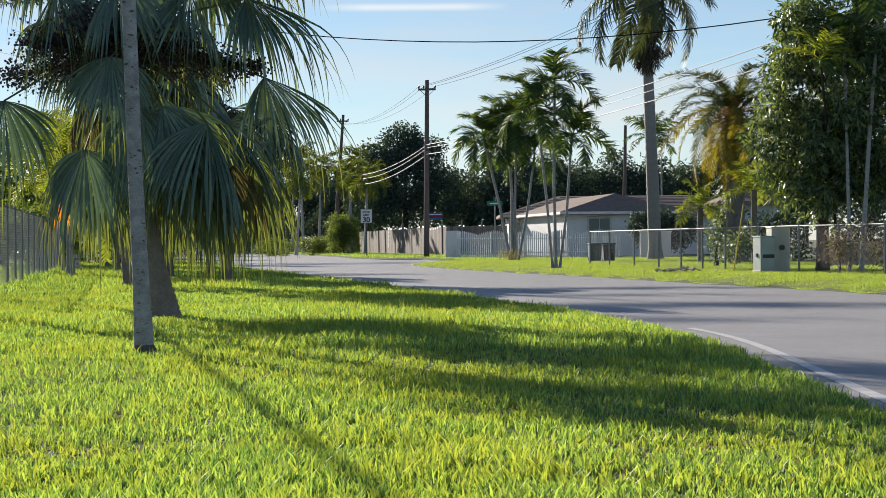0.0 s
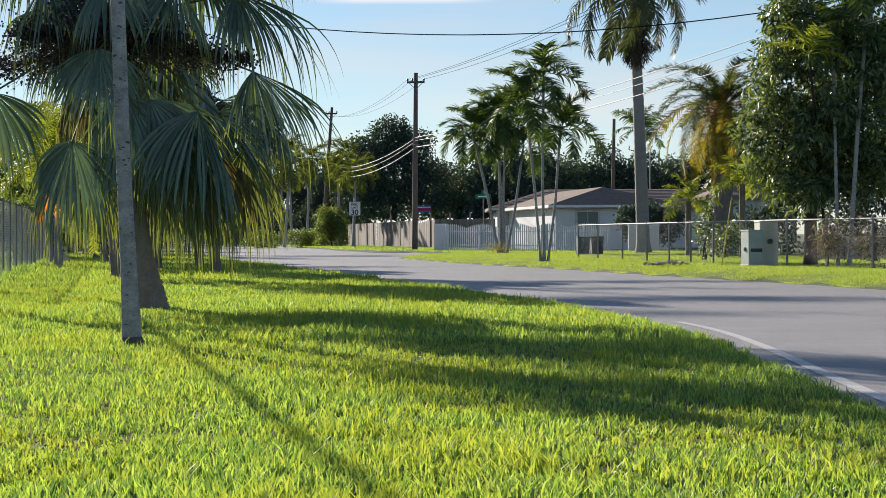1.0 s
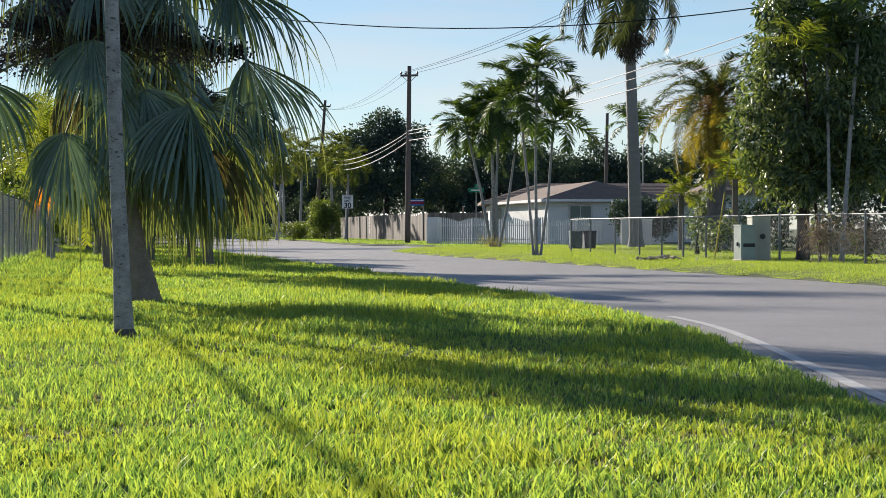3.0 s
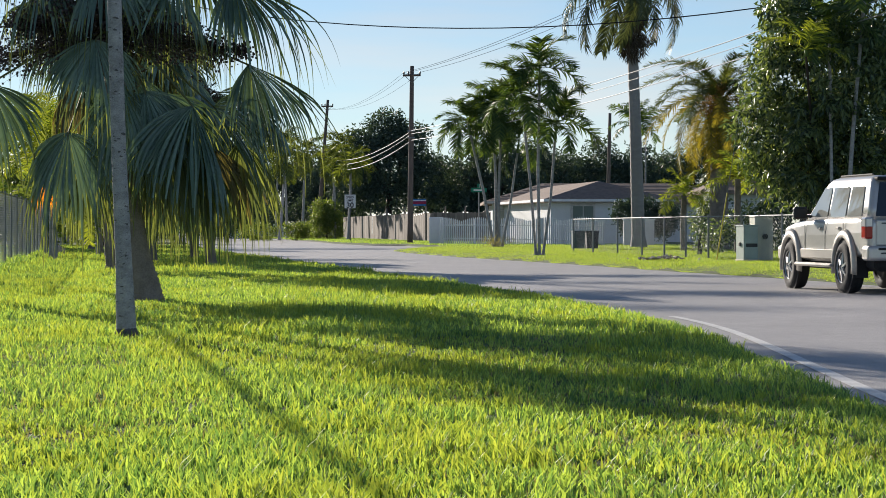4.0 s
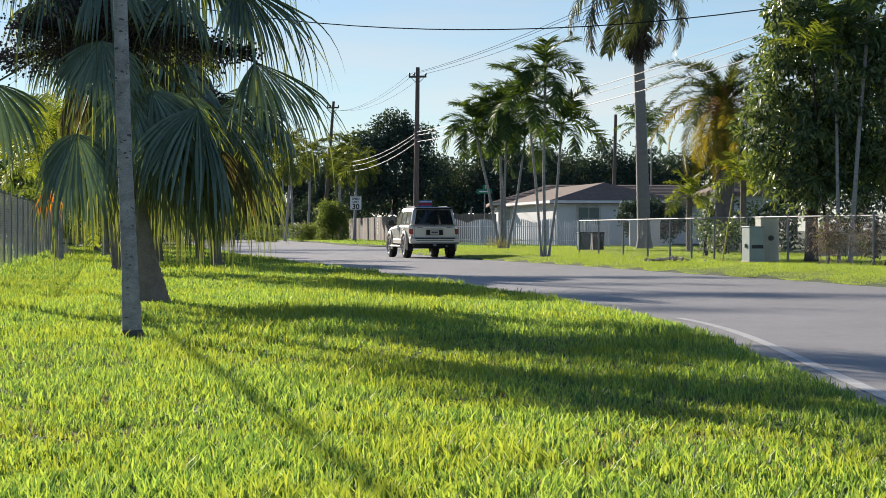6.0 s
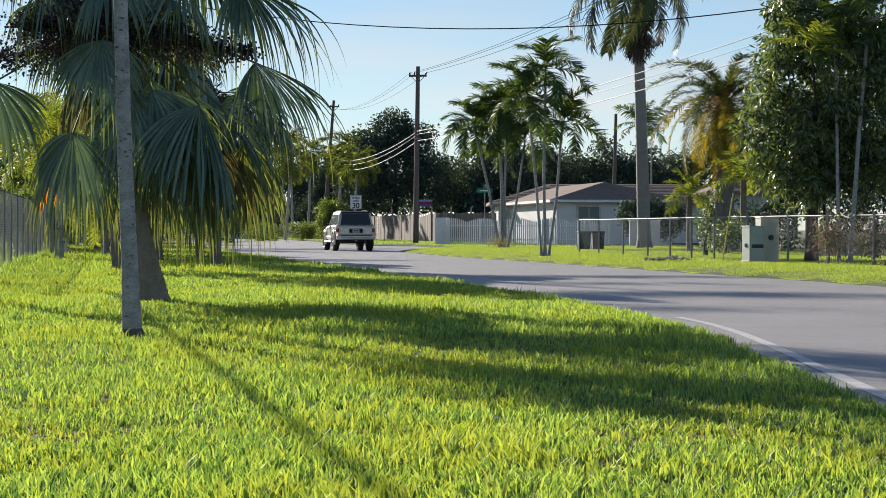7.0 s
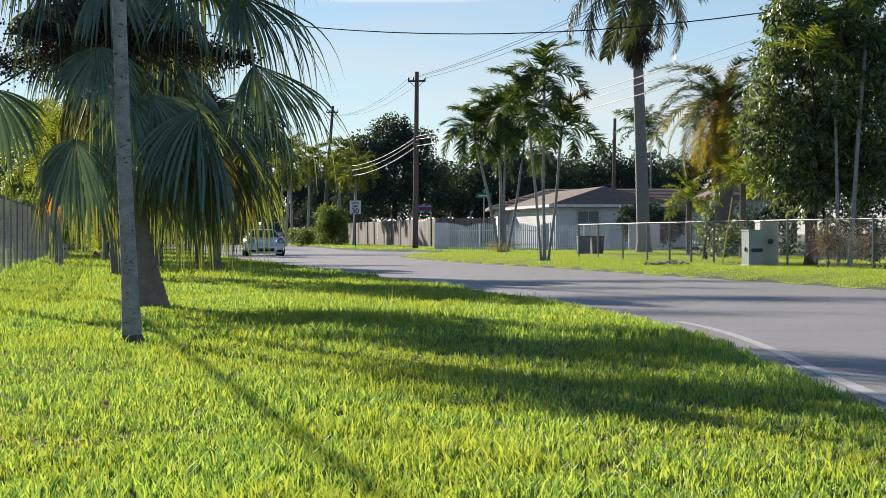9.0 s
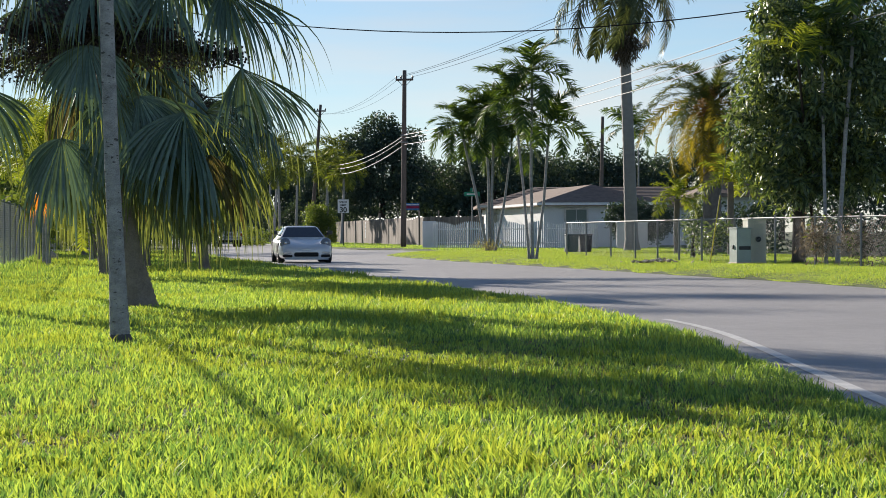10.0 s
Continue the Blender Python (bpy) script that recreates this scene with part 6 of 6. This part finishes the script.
def round_ring(x, y0, y1, z, r, n=4):
    """A rounded rectangle at height z."""
    out = []
    for cx, cy, a0 in ((x - r, y1 - r, 0), (-x + r, y1 - r, 90), (-x + r, y0 + r, 180), (x - r, y0 + r, 270)):
        for k in range(n + 1):
            a = math.radians(a0 + 90 * k / n)
            out.append((cx + r * math.cos(a), cy + r * math.sin(a), z))
    return out


def panel(corners, lift, thick=0.006):
    """A thin slab over four corners, lifted along its normal."""
    c = [Vector(p) for p in corners]
    n = (c[1] - c[0]).cross(c[3] - c[0]).normalized()
    return loft([[p + n * lift for p in c], [p + n * (lift + thick) for p in c]])


def road_wheel(parent, x, y, r, width, spokes, side):
    """A wheel whose tyre and spokes turn with it."""
    w = part("wheel", tube([(-width * 0.42, 0, 0), (width * 0.30, 0, 0)], r * 0.60, 24), M["under"], parent)
    w.matrix_local = pose(x, y, r)
    prof = [(-0.5, 0.60), (-0.5, 0.82), (-0.42, 0.95), (-0.25, 1.0), (0.25, 1.0), (0.42, 0.95), (0.5, 0.82), (0.5, 0.60)]
    rings = [[(px * width, r * pr * math.cos(a), r * pr * math.sin(a)) for px, pr in prof] for a in [2 * math.pi * k / 32 for k in range(33)]]
    part("tyre", loft(rings, closed=True, caps=False), M["tyre"], w, smooth=True)
    bm = tube([(side * width * 0.30, 0, 0), (side * width * 0.46, 0, 0)], [r * 0.2, r * 0.16], 14)
    for k in range(spokes):
        a = 2 * math.pi * k / spokes
        tube([(side * width * 0.42, r * 0.12 * math.cos(a), r * 0.12 * math.sin(a)), (side * width * 0.34, r * 0.60 * math.cos(a), r * 0.60 * math.sin(a))], [r * 0.085, r * 0.07], 5, bm=bm)
    part("rim", bm, M["rim"], w)
    lip = [[(side * width * q, r * e * math.cos(a), r * e * math.sin(a)) for q, e in ((0.34, 0.56), (0.48, 0.60), (0.48, 0.65), (0.36, 0.62))] for a in [2 * math.pi * k / 28 for k in range(29)]]
    part("rim_lip", loft(lip, closed=True, caps=False), M["rim"], w, smooth=True)
    return w


def build_suv():
    """Origin on the road under the rear axle, facing +y."""
    t = thing("suv", "champagne silver off-road car with dark tinted rear window", "car")
    L = []
    for y, w, z0, z1 in ((-0.98, 0.76, 0.62, 1.06), (-0.94, 0.81, 0.56, 1.12), (-0.5, 0.835, 0.52, 1.14), (0.5, 0.845, 0.46, 1.14), (1.6, 0.845, 0.46, 1.12), (2.15, 0.84, 0.46, 1.10), (2.7, 0.83, 0.50, 1.07), (3.2, 0.80, 0.50, 1.01), (3.38, 0.74, 0.52, 0.92), (3.42, 0.70, 0.56, 0.84)):
        h = z1 - z0
        half = [(w * 0.86, z0), (w * 0.985, z0 + 0.05), (w, z0 + h * 0.35), (w, z0 + h * 0.62), (w * 0.975, z1 - 0.06), (w * 0.93, z1)]
        L.append([(x, y, z) for x, z in half] + [(-x, y, z) for x, z in half[::-1]])
    body = part("body", loft(L), M["champagne"], t, smooth=False)
    bv = body.modifiers.new("edges", "BEVEL")
    bv.width, bv.segments, bv.limit_method, bv.angle_limit = 0.03, 2, "ANGLE", radians(25)
    # cabin
    zb, zt = 1.10, 1.70
    hw = lambda z: 0.795 + (0.69 - 0.795) * (z - zb) / (zt - zb)
    ry = lambda z: -0.95 + (-0.80 + 0.95) * (z - zb) / (zt - zb)
    fy = lambda z: 2.10 + (1.22 - 2.10) * (z - zb) / (zt - zb)
    rings = [round_ring(hw(z), ry(z), fy(z), z, 0.10) for z in (1.06, 1.3, 1.5, 1.66)] + [round_ring(0.668, -0.78, 1.16, 1.72, 0.10), round_ring(0.58, -0.68, 1.02, 1.76, 0.10)]
    part("cabin", loft(rings), M["champagne"], t, smooth=True)
    z0, z1 = 1.15, 1.63
    part("rear_window", panel([(-hw(z0) * 0.87, ry(z0), z0), (hw(z0) * 0.87, ry(z0), z0), (hw(z1) * 0.84, ry(z1), z1 + 0.02), (-hw(z1) * 0.84, ry(z1), z1 + 0.02)], 0.006), M["tint"], t, "dark tinted rear window")
    part("wiper", tube([(0.0, ry(1.17) - 0.03, 1.16), (0.02, ry(1.2) - 0.03, 1.10)], 0.015, 6), M["black"], t)
    for s in (-1, 1):
        for (a0, a1, b0, b1) in ((-0.62, 0.02, -0.56, 0.0), (0.12, 0.88, 0.10, 0.84), (0.98, 1.86, 0.94, 1.30)):
            q = [(s * (hw(z0)), a0, z0), (s * hw(z0), a1, z0), (s * hw(z1 - 0.03), b1, z1 - 0.03), (s * hw(z1 - 0.03), b0, z1 - 0.03)]
            part("side_window", panel(q if s > 0 else [q[1], q[0], q[3], q[2]], 0.006), M["side_glass_lit"], t)
        # door seams, handles, mirror, sills
        for yy in (0.06, 0.93, 1.95):
            part("door_seam", boxed(s * 0.846 - 0.004, s * 0.846 + 0.004, yy - 0.006, yy + 0.006, 0.55, 1.10), M["under"], t)
        for yy in (0.22, 1.10):
            part("door_handle", boxed(s * 0.84 - 0.03, s * 0.84 + 0.03, yy, yy + 0.14, 0.96, 1.0, 0.01), M["lower"], t)
        part("cladding", boxed(s * 0.83 - 0.03, s * 0.83 + 0.03, 0.45, 2.2, 0.50, 0.66, 0.02), M["lower"], t)
        part("running_board", boxed(s * 0.85 - 0.09, s * 0.85 + 0.09, 0.42, 2.25, 0.38, 0.44, 0.025), M["lower"], t)
        mr = part("mirror", boxed(s * 0.98 - 0.11, s * 0.98 + 0.11, 1.72, 1.82, 1.12, 1.32, 0.04, 2), M["black"], t)
        part("mirror_arm", tube([(s * 0.80, 1.76, 1.16), (s * 0.92, 1.77, 1.18)], 0.025, 6), M["black"], mr)
        # flares, and dark discs for the shade inside the uncut wheel arches
        for yc in (0.0, 2.675):
            ring = []
            for k in range(17):
                a = math.radians(-12 + 204 * k / 16)
                c, sn = math.cos(a), math.sin(a)
                ring.append([(s * px, yc + pr * c, 0.40 + pr * sn) for px, pr in ((0.82, 0.43), (0.885, 0.43), (0.90, 0.46), (0.885, 0.52), (0.84, 0.57))])
            part("wheel_flare", loft(ring, closed=True, caps=True), M["lower"], t, smooth=True)
            part("wheel_well", tube([(s * 0.80, yc, 0.40), (s * 0.856, yc, 0.40)], 0.44, 24), M["under"], t)
        part("mud_flap", boxed(s * 0.76 - 0.12, s * 0.76 + 0.12, -0.49, -0.47, 0.24, 0.56), M["under"], t)
        # tail lights
        tl = part("tail_light", boxed(s * 0.79 - 0.075, s * 0.79 + 0.045, -0.998, -0.80, 0.82, 1.13, 0.025, 2), M["tail"], t, "red tail lamp")
        part("clear_lens", boxed(s * 0.79 - 0.078, s * 0.79 + 0.048, -1.002, -0.80, 0.985, 1.135, 0.02), M["lamp_clear"], tl)
        part("headlight", boxed(s * 0.62 - 0.15, s * 0.62 + 0.14, 3.36, 3.44, 0.74, 0.88, 0.02), M["lamp_clear"], t)
    part("rear_spoiler", boxed(-0.645, 0.645, -0.90, -0.66, 1.685, 1.735, 0.02, 2), M["under"], t, "dark rear spoiler")
    for s in (-1, 1):
        rk = part("roof_rail", tube([(s * 0.56, -0.55, 1.74), (s * 0.57, -0.48, 1.775), (s * 0.57, 0.95, 1.775), (s * 0.56, 1.02, 1.74)], 0.018, 6), M["under"], t)
        for yy in (-0.1, 0.5):
            part("rail_foot", boxed(s * 0.565 - 0.02, s * 0.565 + 0.02, yy - 0.04, yy + 0.04, 1.72, 1.768, 0.008), M["under"], rk)
    # tailgate details
    part("tailgate", boxed(-0.70, 0.70, -1.0, -0.96, 0.72, 1.10, 0.02, 2), M["champagne"], t)
    pr = part("plate_recess", boxed(-0.31, 0.31, -1.012, -1.0, 0.78, 1.02, 0.02), M["lower"], t)
    # dark slab behind the plate stands in for shade in its recess
    part("plate_shadow_box", boxed(-0.29, 0.29, -1.018, -1.010, 0.80, 0.97, 0.01), M["under"], pr)
    pt = part("number_plate", boxed(-0.155, 0.155, -1.03, -1.019, 0.81, 0.96, 0.004), M["lower"], t, "pale number plate")
    part("plate_bar", boxed(-0.11, 0.11, -1.034, -1.031, 0.865, 0.915), M["dark"], pt)
    for x in (-0.52, 0.52):
        part("badge", boxed(x - 0.1, x + 0.1, -1.006, -1.001, 1.04, 1.06), M["dark"], t)
    bp = part("rear_bumper", boxed(-0.86, 0.86, -1.10, -0.80, 0.50, 0.72, 0.05, 3), M["champagne"], t)
    part("bumper_step", boxed(-0.70, 0.70, -1.108, -1.02, 0.655, 0.69, 0.008), M["under"], bp)
    part("bumper_step", boxed(-0.66, 0.66, -1.112, -1.02, 0.60, 0.622, 0.006), M["dark"], bp)
    part("underbody", boxed(-0.62, 0.62, -0.86, 3.2, 0.34, 0.56, 0.04), M["under"], t)
    part("fuel_tank", boxed(-0.70, 0.70, -0.95, -0.5, 0.36, 0.55, 0.05), M["under"], t)
    part("hitch", boxed(-0.045, 0.045, -1.13, -0.9, 0.42, 0.51, 0.008), M["metal"], t)
    part("exhaust", tube([(0.40, -0.8, 0.42), (0.42, -1.1, 0.42)], 0.03, 8), M["metal"], t)
    part("axle", tube([(-0.65, 0, 0.385), (0.65, 0, 0.385)], 0.06, 8), M["under"], t)
    part("front_bumper", boxed(-0.82, 0.82, 3.2, 3.55, 0.46, 0.70, 0.06, 3), M["lower"], t)
    part("grille", boxed(-0.42, 0.42, 3.40, 3.45, 0.72, 0.88, 0.01), M["dark"], t)
    fz = [(-hw(z0) * 0.9, fy(z0), z0), (hw(z0) * 0.9, fy(z0), z0), (hw(z1) * 0.88, fy(z1), z1), (-hw(z1) * 0.88, fy(z1), z1)]
    part("windscreen", panel([fz[1], fz[0], fz[3], fz[2]], 0.006), M["tint"], t)
    wheels = [road_wheel(t, s * 0.765, y, 0.385, 0.265, 6, s) for s in (-1, 1) for y in (0.0, 2.675)]
    return t, wheels, 0.385, [(s * 0.765, y) for s in (-1, 1) for y in (0.0, 2.675)]


def build_sports_car():
    t = thing("sports_car", "low silver sports coupe with round headlights", "car")
    L = []
    for y, w, z0, z1, zc in ((-1.02, 0.66, 0.32, 0.70, 0.72), (-0.95, 0.78, 0.24, 0.80, 0.84), (-0.5, 0.895, 0.17, 0.86, 0.92), (0.0, 0.925, 0.15, 0.88, 0.92), (0.6, 0.88, 0.14, 0.82, 0.86), (1.5, 0.86, 0.14, 0.80, 0.82),
                             (2.0, 0.875, 0.14, 0.82, 0.80), (2.45, 0.905, 0.11, 0.80, 0.72), (2.85, 0.885, 0.11, 0.72, 0.63), (3.12, 0.80, 0.11, 0.60, 0.55), (3.27, 0.66, 0.14, 0.48, 0.47)):
        h = z1 - z0
        half = [(w * 0.80, z0), (w * 0.97, z0 + 0.06), (w, z0 + h * 0.45), (w * 0.97, z0 + h * 0.8), (w * 0.82, z1), (w * 0.55, (z1 + zc) / 2 - 0.01), (w * 0.2, zc)]
        L.append([(x, y, z) for x, z in half] + [(-x, y, z) for x, z in half[::-1]])
    soften(part("body", loft(L), M["silver"], t))
    hw = lambda z: 0.78 + (0.54 - 0.78) * (z - 0.78) / 0.42
    fy = lambda z: 1.98 + (1.12 - 1.98) * (z - 0.78) / 0.42
    ry = lambda z: -0.75 + (0.20 + 0.75) * (z - 0.78) / 0.42
    rings = [round_ring(hw(z), ry(z), fy(z), z, 0.16) for z in (0.74, 0.9, 1.05, 1.15)] + [round_ring(0.51, 0.22, 1.05, 1.20, 0.14), round_ring(0.38, 0.35, 0.92, 1.225, 0.12)]
    part("roof", loft(rings), M["silver"], t, smooth=True)
    z0, z1 = 0.84, 1.165
    part("windscreen", panel([(hw(z0) * 0.93, fy(z0), z0), (-hw(z0) * 0.93, fy(z0), z0), (-hw(z1) * 0.88, fy(z1), z1), (hw(z1) * 0.88, fy(z1), z1)], 0.008), M["tint"], t, "dark sloping windscreen")
    for s in (-1, 1):
        q = [(s * hw(0.88), 0.35, 0.88), (s * hw(0.88), 1.62, 0.88), (s * hw(1.17), 1.02, 1.17), (s * hw(1.17), 0.42, 1.17)]
        part("side_window", panel(q if s > 0 else [q[1], q[0], q[3], q[2]], 0.008), M["tint"], t)
        bm = bmesh.new()
        bmesh.ops.create_uvsphere(bm, u_segments=16, v_segments=10, radius=0.5, matrix=Matrix.Translation((s * 0.67, 2.88, 0.645)) @ Euler((radians(-28), 0, 0)).to_matrix().to_4x4() @ Matrix.Diagonal((0.36, 0.34, 0.38, 1)))
        hl = part("headlight", bm, M["lamp_glass"], t, "round clear headlamp", smooth=True)
        bm = bmesh.new()
        bmesh.ops.create_uvsphere(bm, u_segments=12, v_segments=8, radius=0.05, matrix=Matrix.Translation((s * 0.67, 3.015, 0.66)) @ Matrix.Diagonal((1.3, 1.0, 1.3, 1)))
        part("lamp_core", bm, M["chrome"], hl, smooth=True)
        part("side_intake", boxed(s * 0.62 - 0.17, s * 0.62 + 0.15, 3.03, 3.255, 0.19, 0.28, 0.03, 2), M["under"], t)
        part("fog_light", boxed(s * 0.62 - 0.15, s * 0.62 + 0.13, 3.05, 3.245, 0.30, 0.37, 0.02, 2), M["lamp_clear"], t)
        mr = part("mirror", boxed(s * 0.92 - 0.10, s * 0.92 + 0.09, 1.50, 1.62, 0.93, 1.06, 0.04, 2), M["dark"], t)
        part("mirror_arm", tube([(s * 0.72, 1.52, 0.90), (s * 0.88, 1.55, 0.96)], 0.02, 6), M["black"], mr)
        for yc in (0.0, 2.355):
            # dark disc on the body side stands in for the shaded wheel arch
            part("wheel_well", tube([(s * 0.80, yc, 0.33), (s * (0.872 if yc else 0.90), yc, 0.33)], 0.36, 24), M["under"], t)
        part("door_seam", boxed(s * 0.868 - 0.004, s * 0.868 + 0.004, 1.70, 1.712, 0.3, 0.78), M["under"], t)
    part("intake", boxed(-0.40, 0.40, 3.16, 3.31, 0.21, 0.35, 0.05, 3), M["under"], t)
    part("splitter", boxed(-0.72, 0.72, 2.95, 3.33, 0.11, 0.145, 0.01), M["silver"], t, "pale front lip")
    part("number_plate", boxed(-0.15, 0.15, 3.28, 3.305, 0.40, 0.46, 0.004), M["silver"], t)
    wg = part("rear_wing", boxed(-0.70, 0.70, -1.0, -0.78, 1.02, 1.05, 0.01), M["silver"], t)
    for s in (-1, 1):
        part("wing_strut", boxed(s * 0.45 - 0.02, s * 0.45 + 0.02, -0.95, -0.82, 0.82, 1.02), M["silver"], wg)
    wheels = [road_wheel(t, s * 0.775, y, 0.33, 0.25, 10, s) for s in (-1, 1) for y in (0.0, 2.355)]
    return t, wheels, 0.33, [(s * 0.775, y) for s in (-1, 1) for y in (0.0, 2.355)]


SUV_PATH = [(0.0, 8.2, -55.27), (2.0, 8.2, -11.55), (3.0, 8.05, 10.39), (3.6, 7.55, 23.59), (4.0, 6.95, 32.34), (4.2, 6.38, 36.3), (4.5, 5.16, 42.1), (5.0, 3.18, 53.62), (5.5, 1.33, 64.02),
            (6.5, -2.35, 84.97), (7.5, -5.76, 105.93), (8.5, -9.3, 127.05), (9.0, -11.1, 137.28), (10.0, -14.95, 158.4)]
SPORTS_PATH = [(0.0, -46.5, 334.95), (3.0, -34.0, 255.75), (5.5, -22.0, 188.92), (7.0, -15.6, 150.15), (8.0, -12.0, 124.57), (9.0, -8.1, 97.7), (9.5, -6.1, 84.3), (10.0, -4.15, 70.6)]


def smooth_path(path, t):
    """Place on the path at t seconds, by a smooth curve through its points."""
    ts = [p[0] for p in path]
    out = []
    for k in (1, 2):
        vs = [p[k] for p in path]
        i = max(0, min(len(ts) - 2, int(np.searchsorted(ts, t, "right")) - 1))
        slope = lambda j: (vs[min(j + 1, len(vs) - 1)] - vs[max(j - 1, 0)]) / (ts[min(j + 1, len(ts) - 1)] - ts[max(j - 1, 0)])
        d = ts[i + 1] - ts[i]
        u = (t - ts[i]) / d
        a, b = slope(i) * d, slope(i + 1) * d
        out.append((2 * u ** 3 - 3 * u ** 2 + 1) * vs[i] + (u ** 3 - 2 * u ** 2 + u) * a + (3 * u ** 2 - 2 * u ** 3) * vs[i + 1] + (u ** 3 - u ** 2) * b)
    return out


def drive(car, path, ahead, spokes, yaw=0.0):
    """Rows for a car along its path and its wheels' turn. ahead: metres from the path's point to the rear axle, along the way.
    Whole spoke steps are left out of a wheel's turn between two rows."""
    ob, wheels, r, spots = car
    step = 2 * math.pi / spokes
    rows, spin, last, turn = [], [], None, 0.0
    for k in range(301):
        t = k / 30
        x, y = smooth_path(path, t)
        x2, y2 = smooth_path(path, min(10.0, t + 0.05))
        x1, y1 = smooth_path(path, max(0.0, t - 0.05))
        a = math.atan2(y2 - y1, x2 - x1)
        if last:
            turn += (math.hypot(x - last[0], y - last[1]) / r) % step
        last = (x, y)
        spin.append((t, turn))
        if k % 3 == 0:
            rows.append((t, pose(x + ahead * math.cos(a), y + ahead * math.sin(a), 0.0, 0, 0, math.degrees(a) - 90 + yaw)))
    walk(ob, rows)
    for w, (wx, wy) in zip(wheels, spots):
        walk(w, [(t, pose(wx, wy, r, -math.degrees(a) % 360, 0, 0)) for t, a in spin])


def motions():
    drive(SUV, SUV_PATH, 0.0, 6, 2.2)
    drive(SPORTS, SPORTS_PATH, -2.8, 10)
    for i, (leaf, head) in enumerate(SWAYING):
        pivot = Matrix.Translation(head)
        rows = []
        for k in range(21):
            t = k / 2
            a = 0.9 * math.sin(t * 1.9 + i * 1.7) + 0.5 * math.sin(t * 3.3 + i * 0.9)
            rows.append((t, pivot @ pose(0, 0, 0, 0.5 * a, a, 0) @ pivot.inverted()))
        walk(leaf, rows)


build_near_palms()
build_palms_across()
build_trees()
build_poles()
build_houses()
SUV = build_suv()
SPORTS = build_sports_car()
build_fences()
build_grass()
motions()
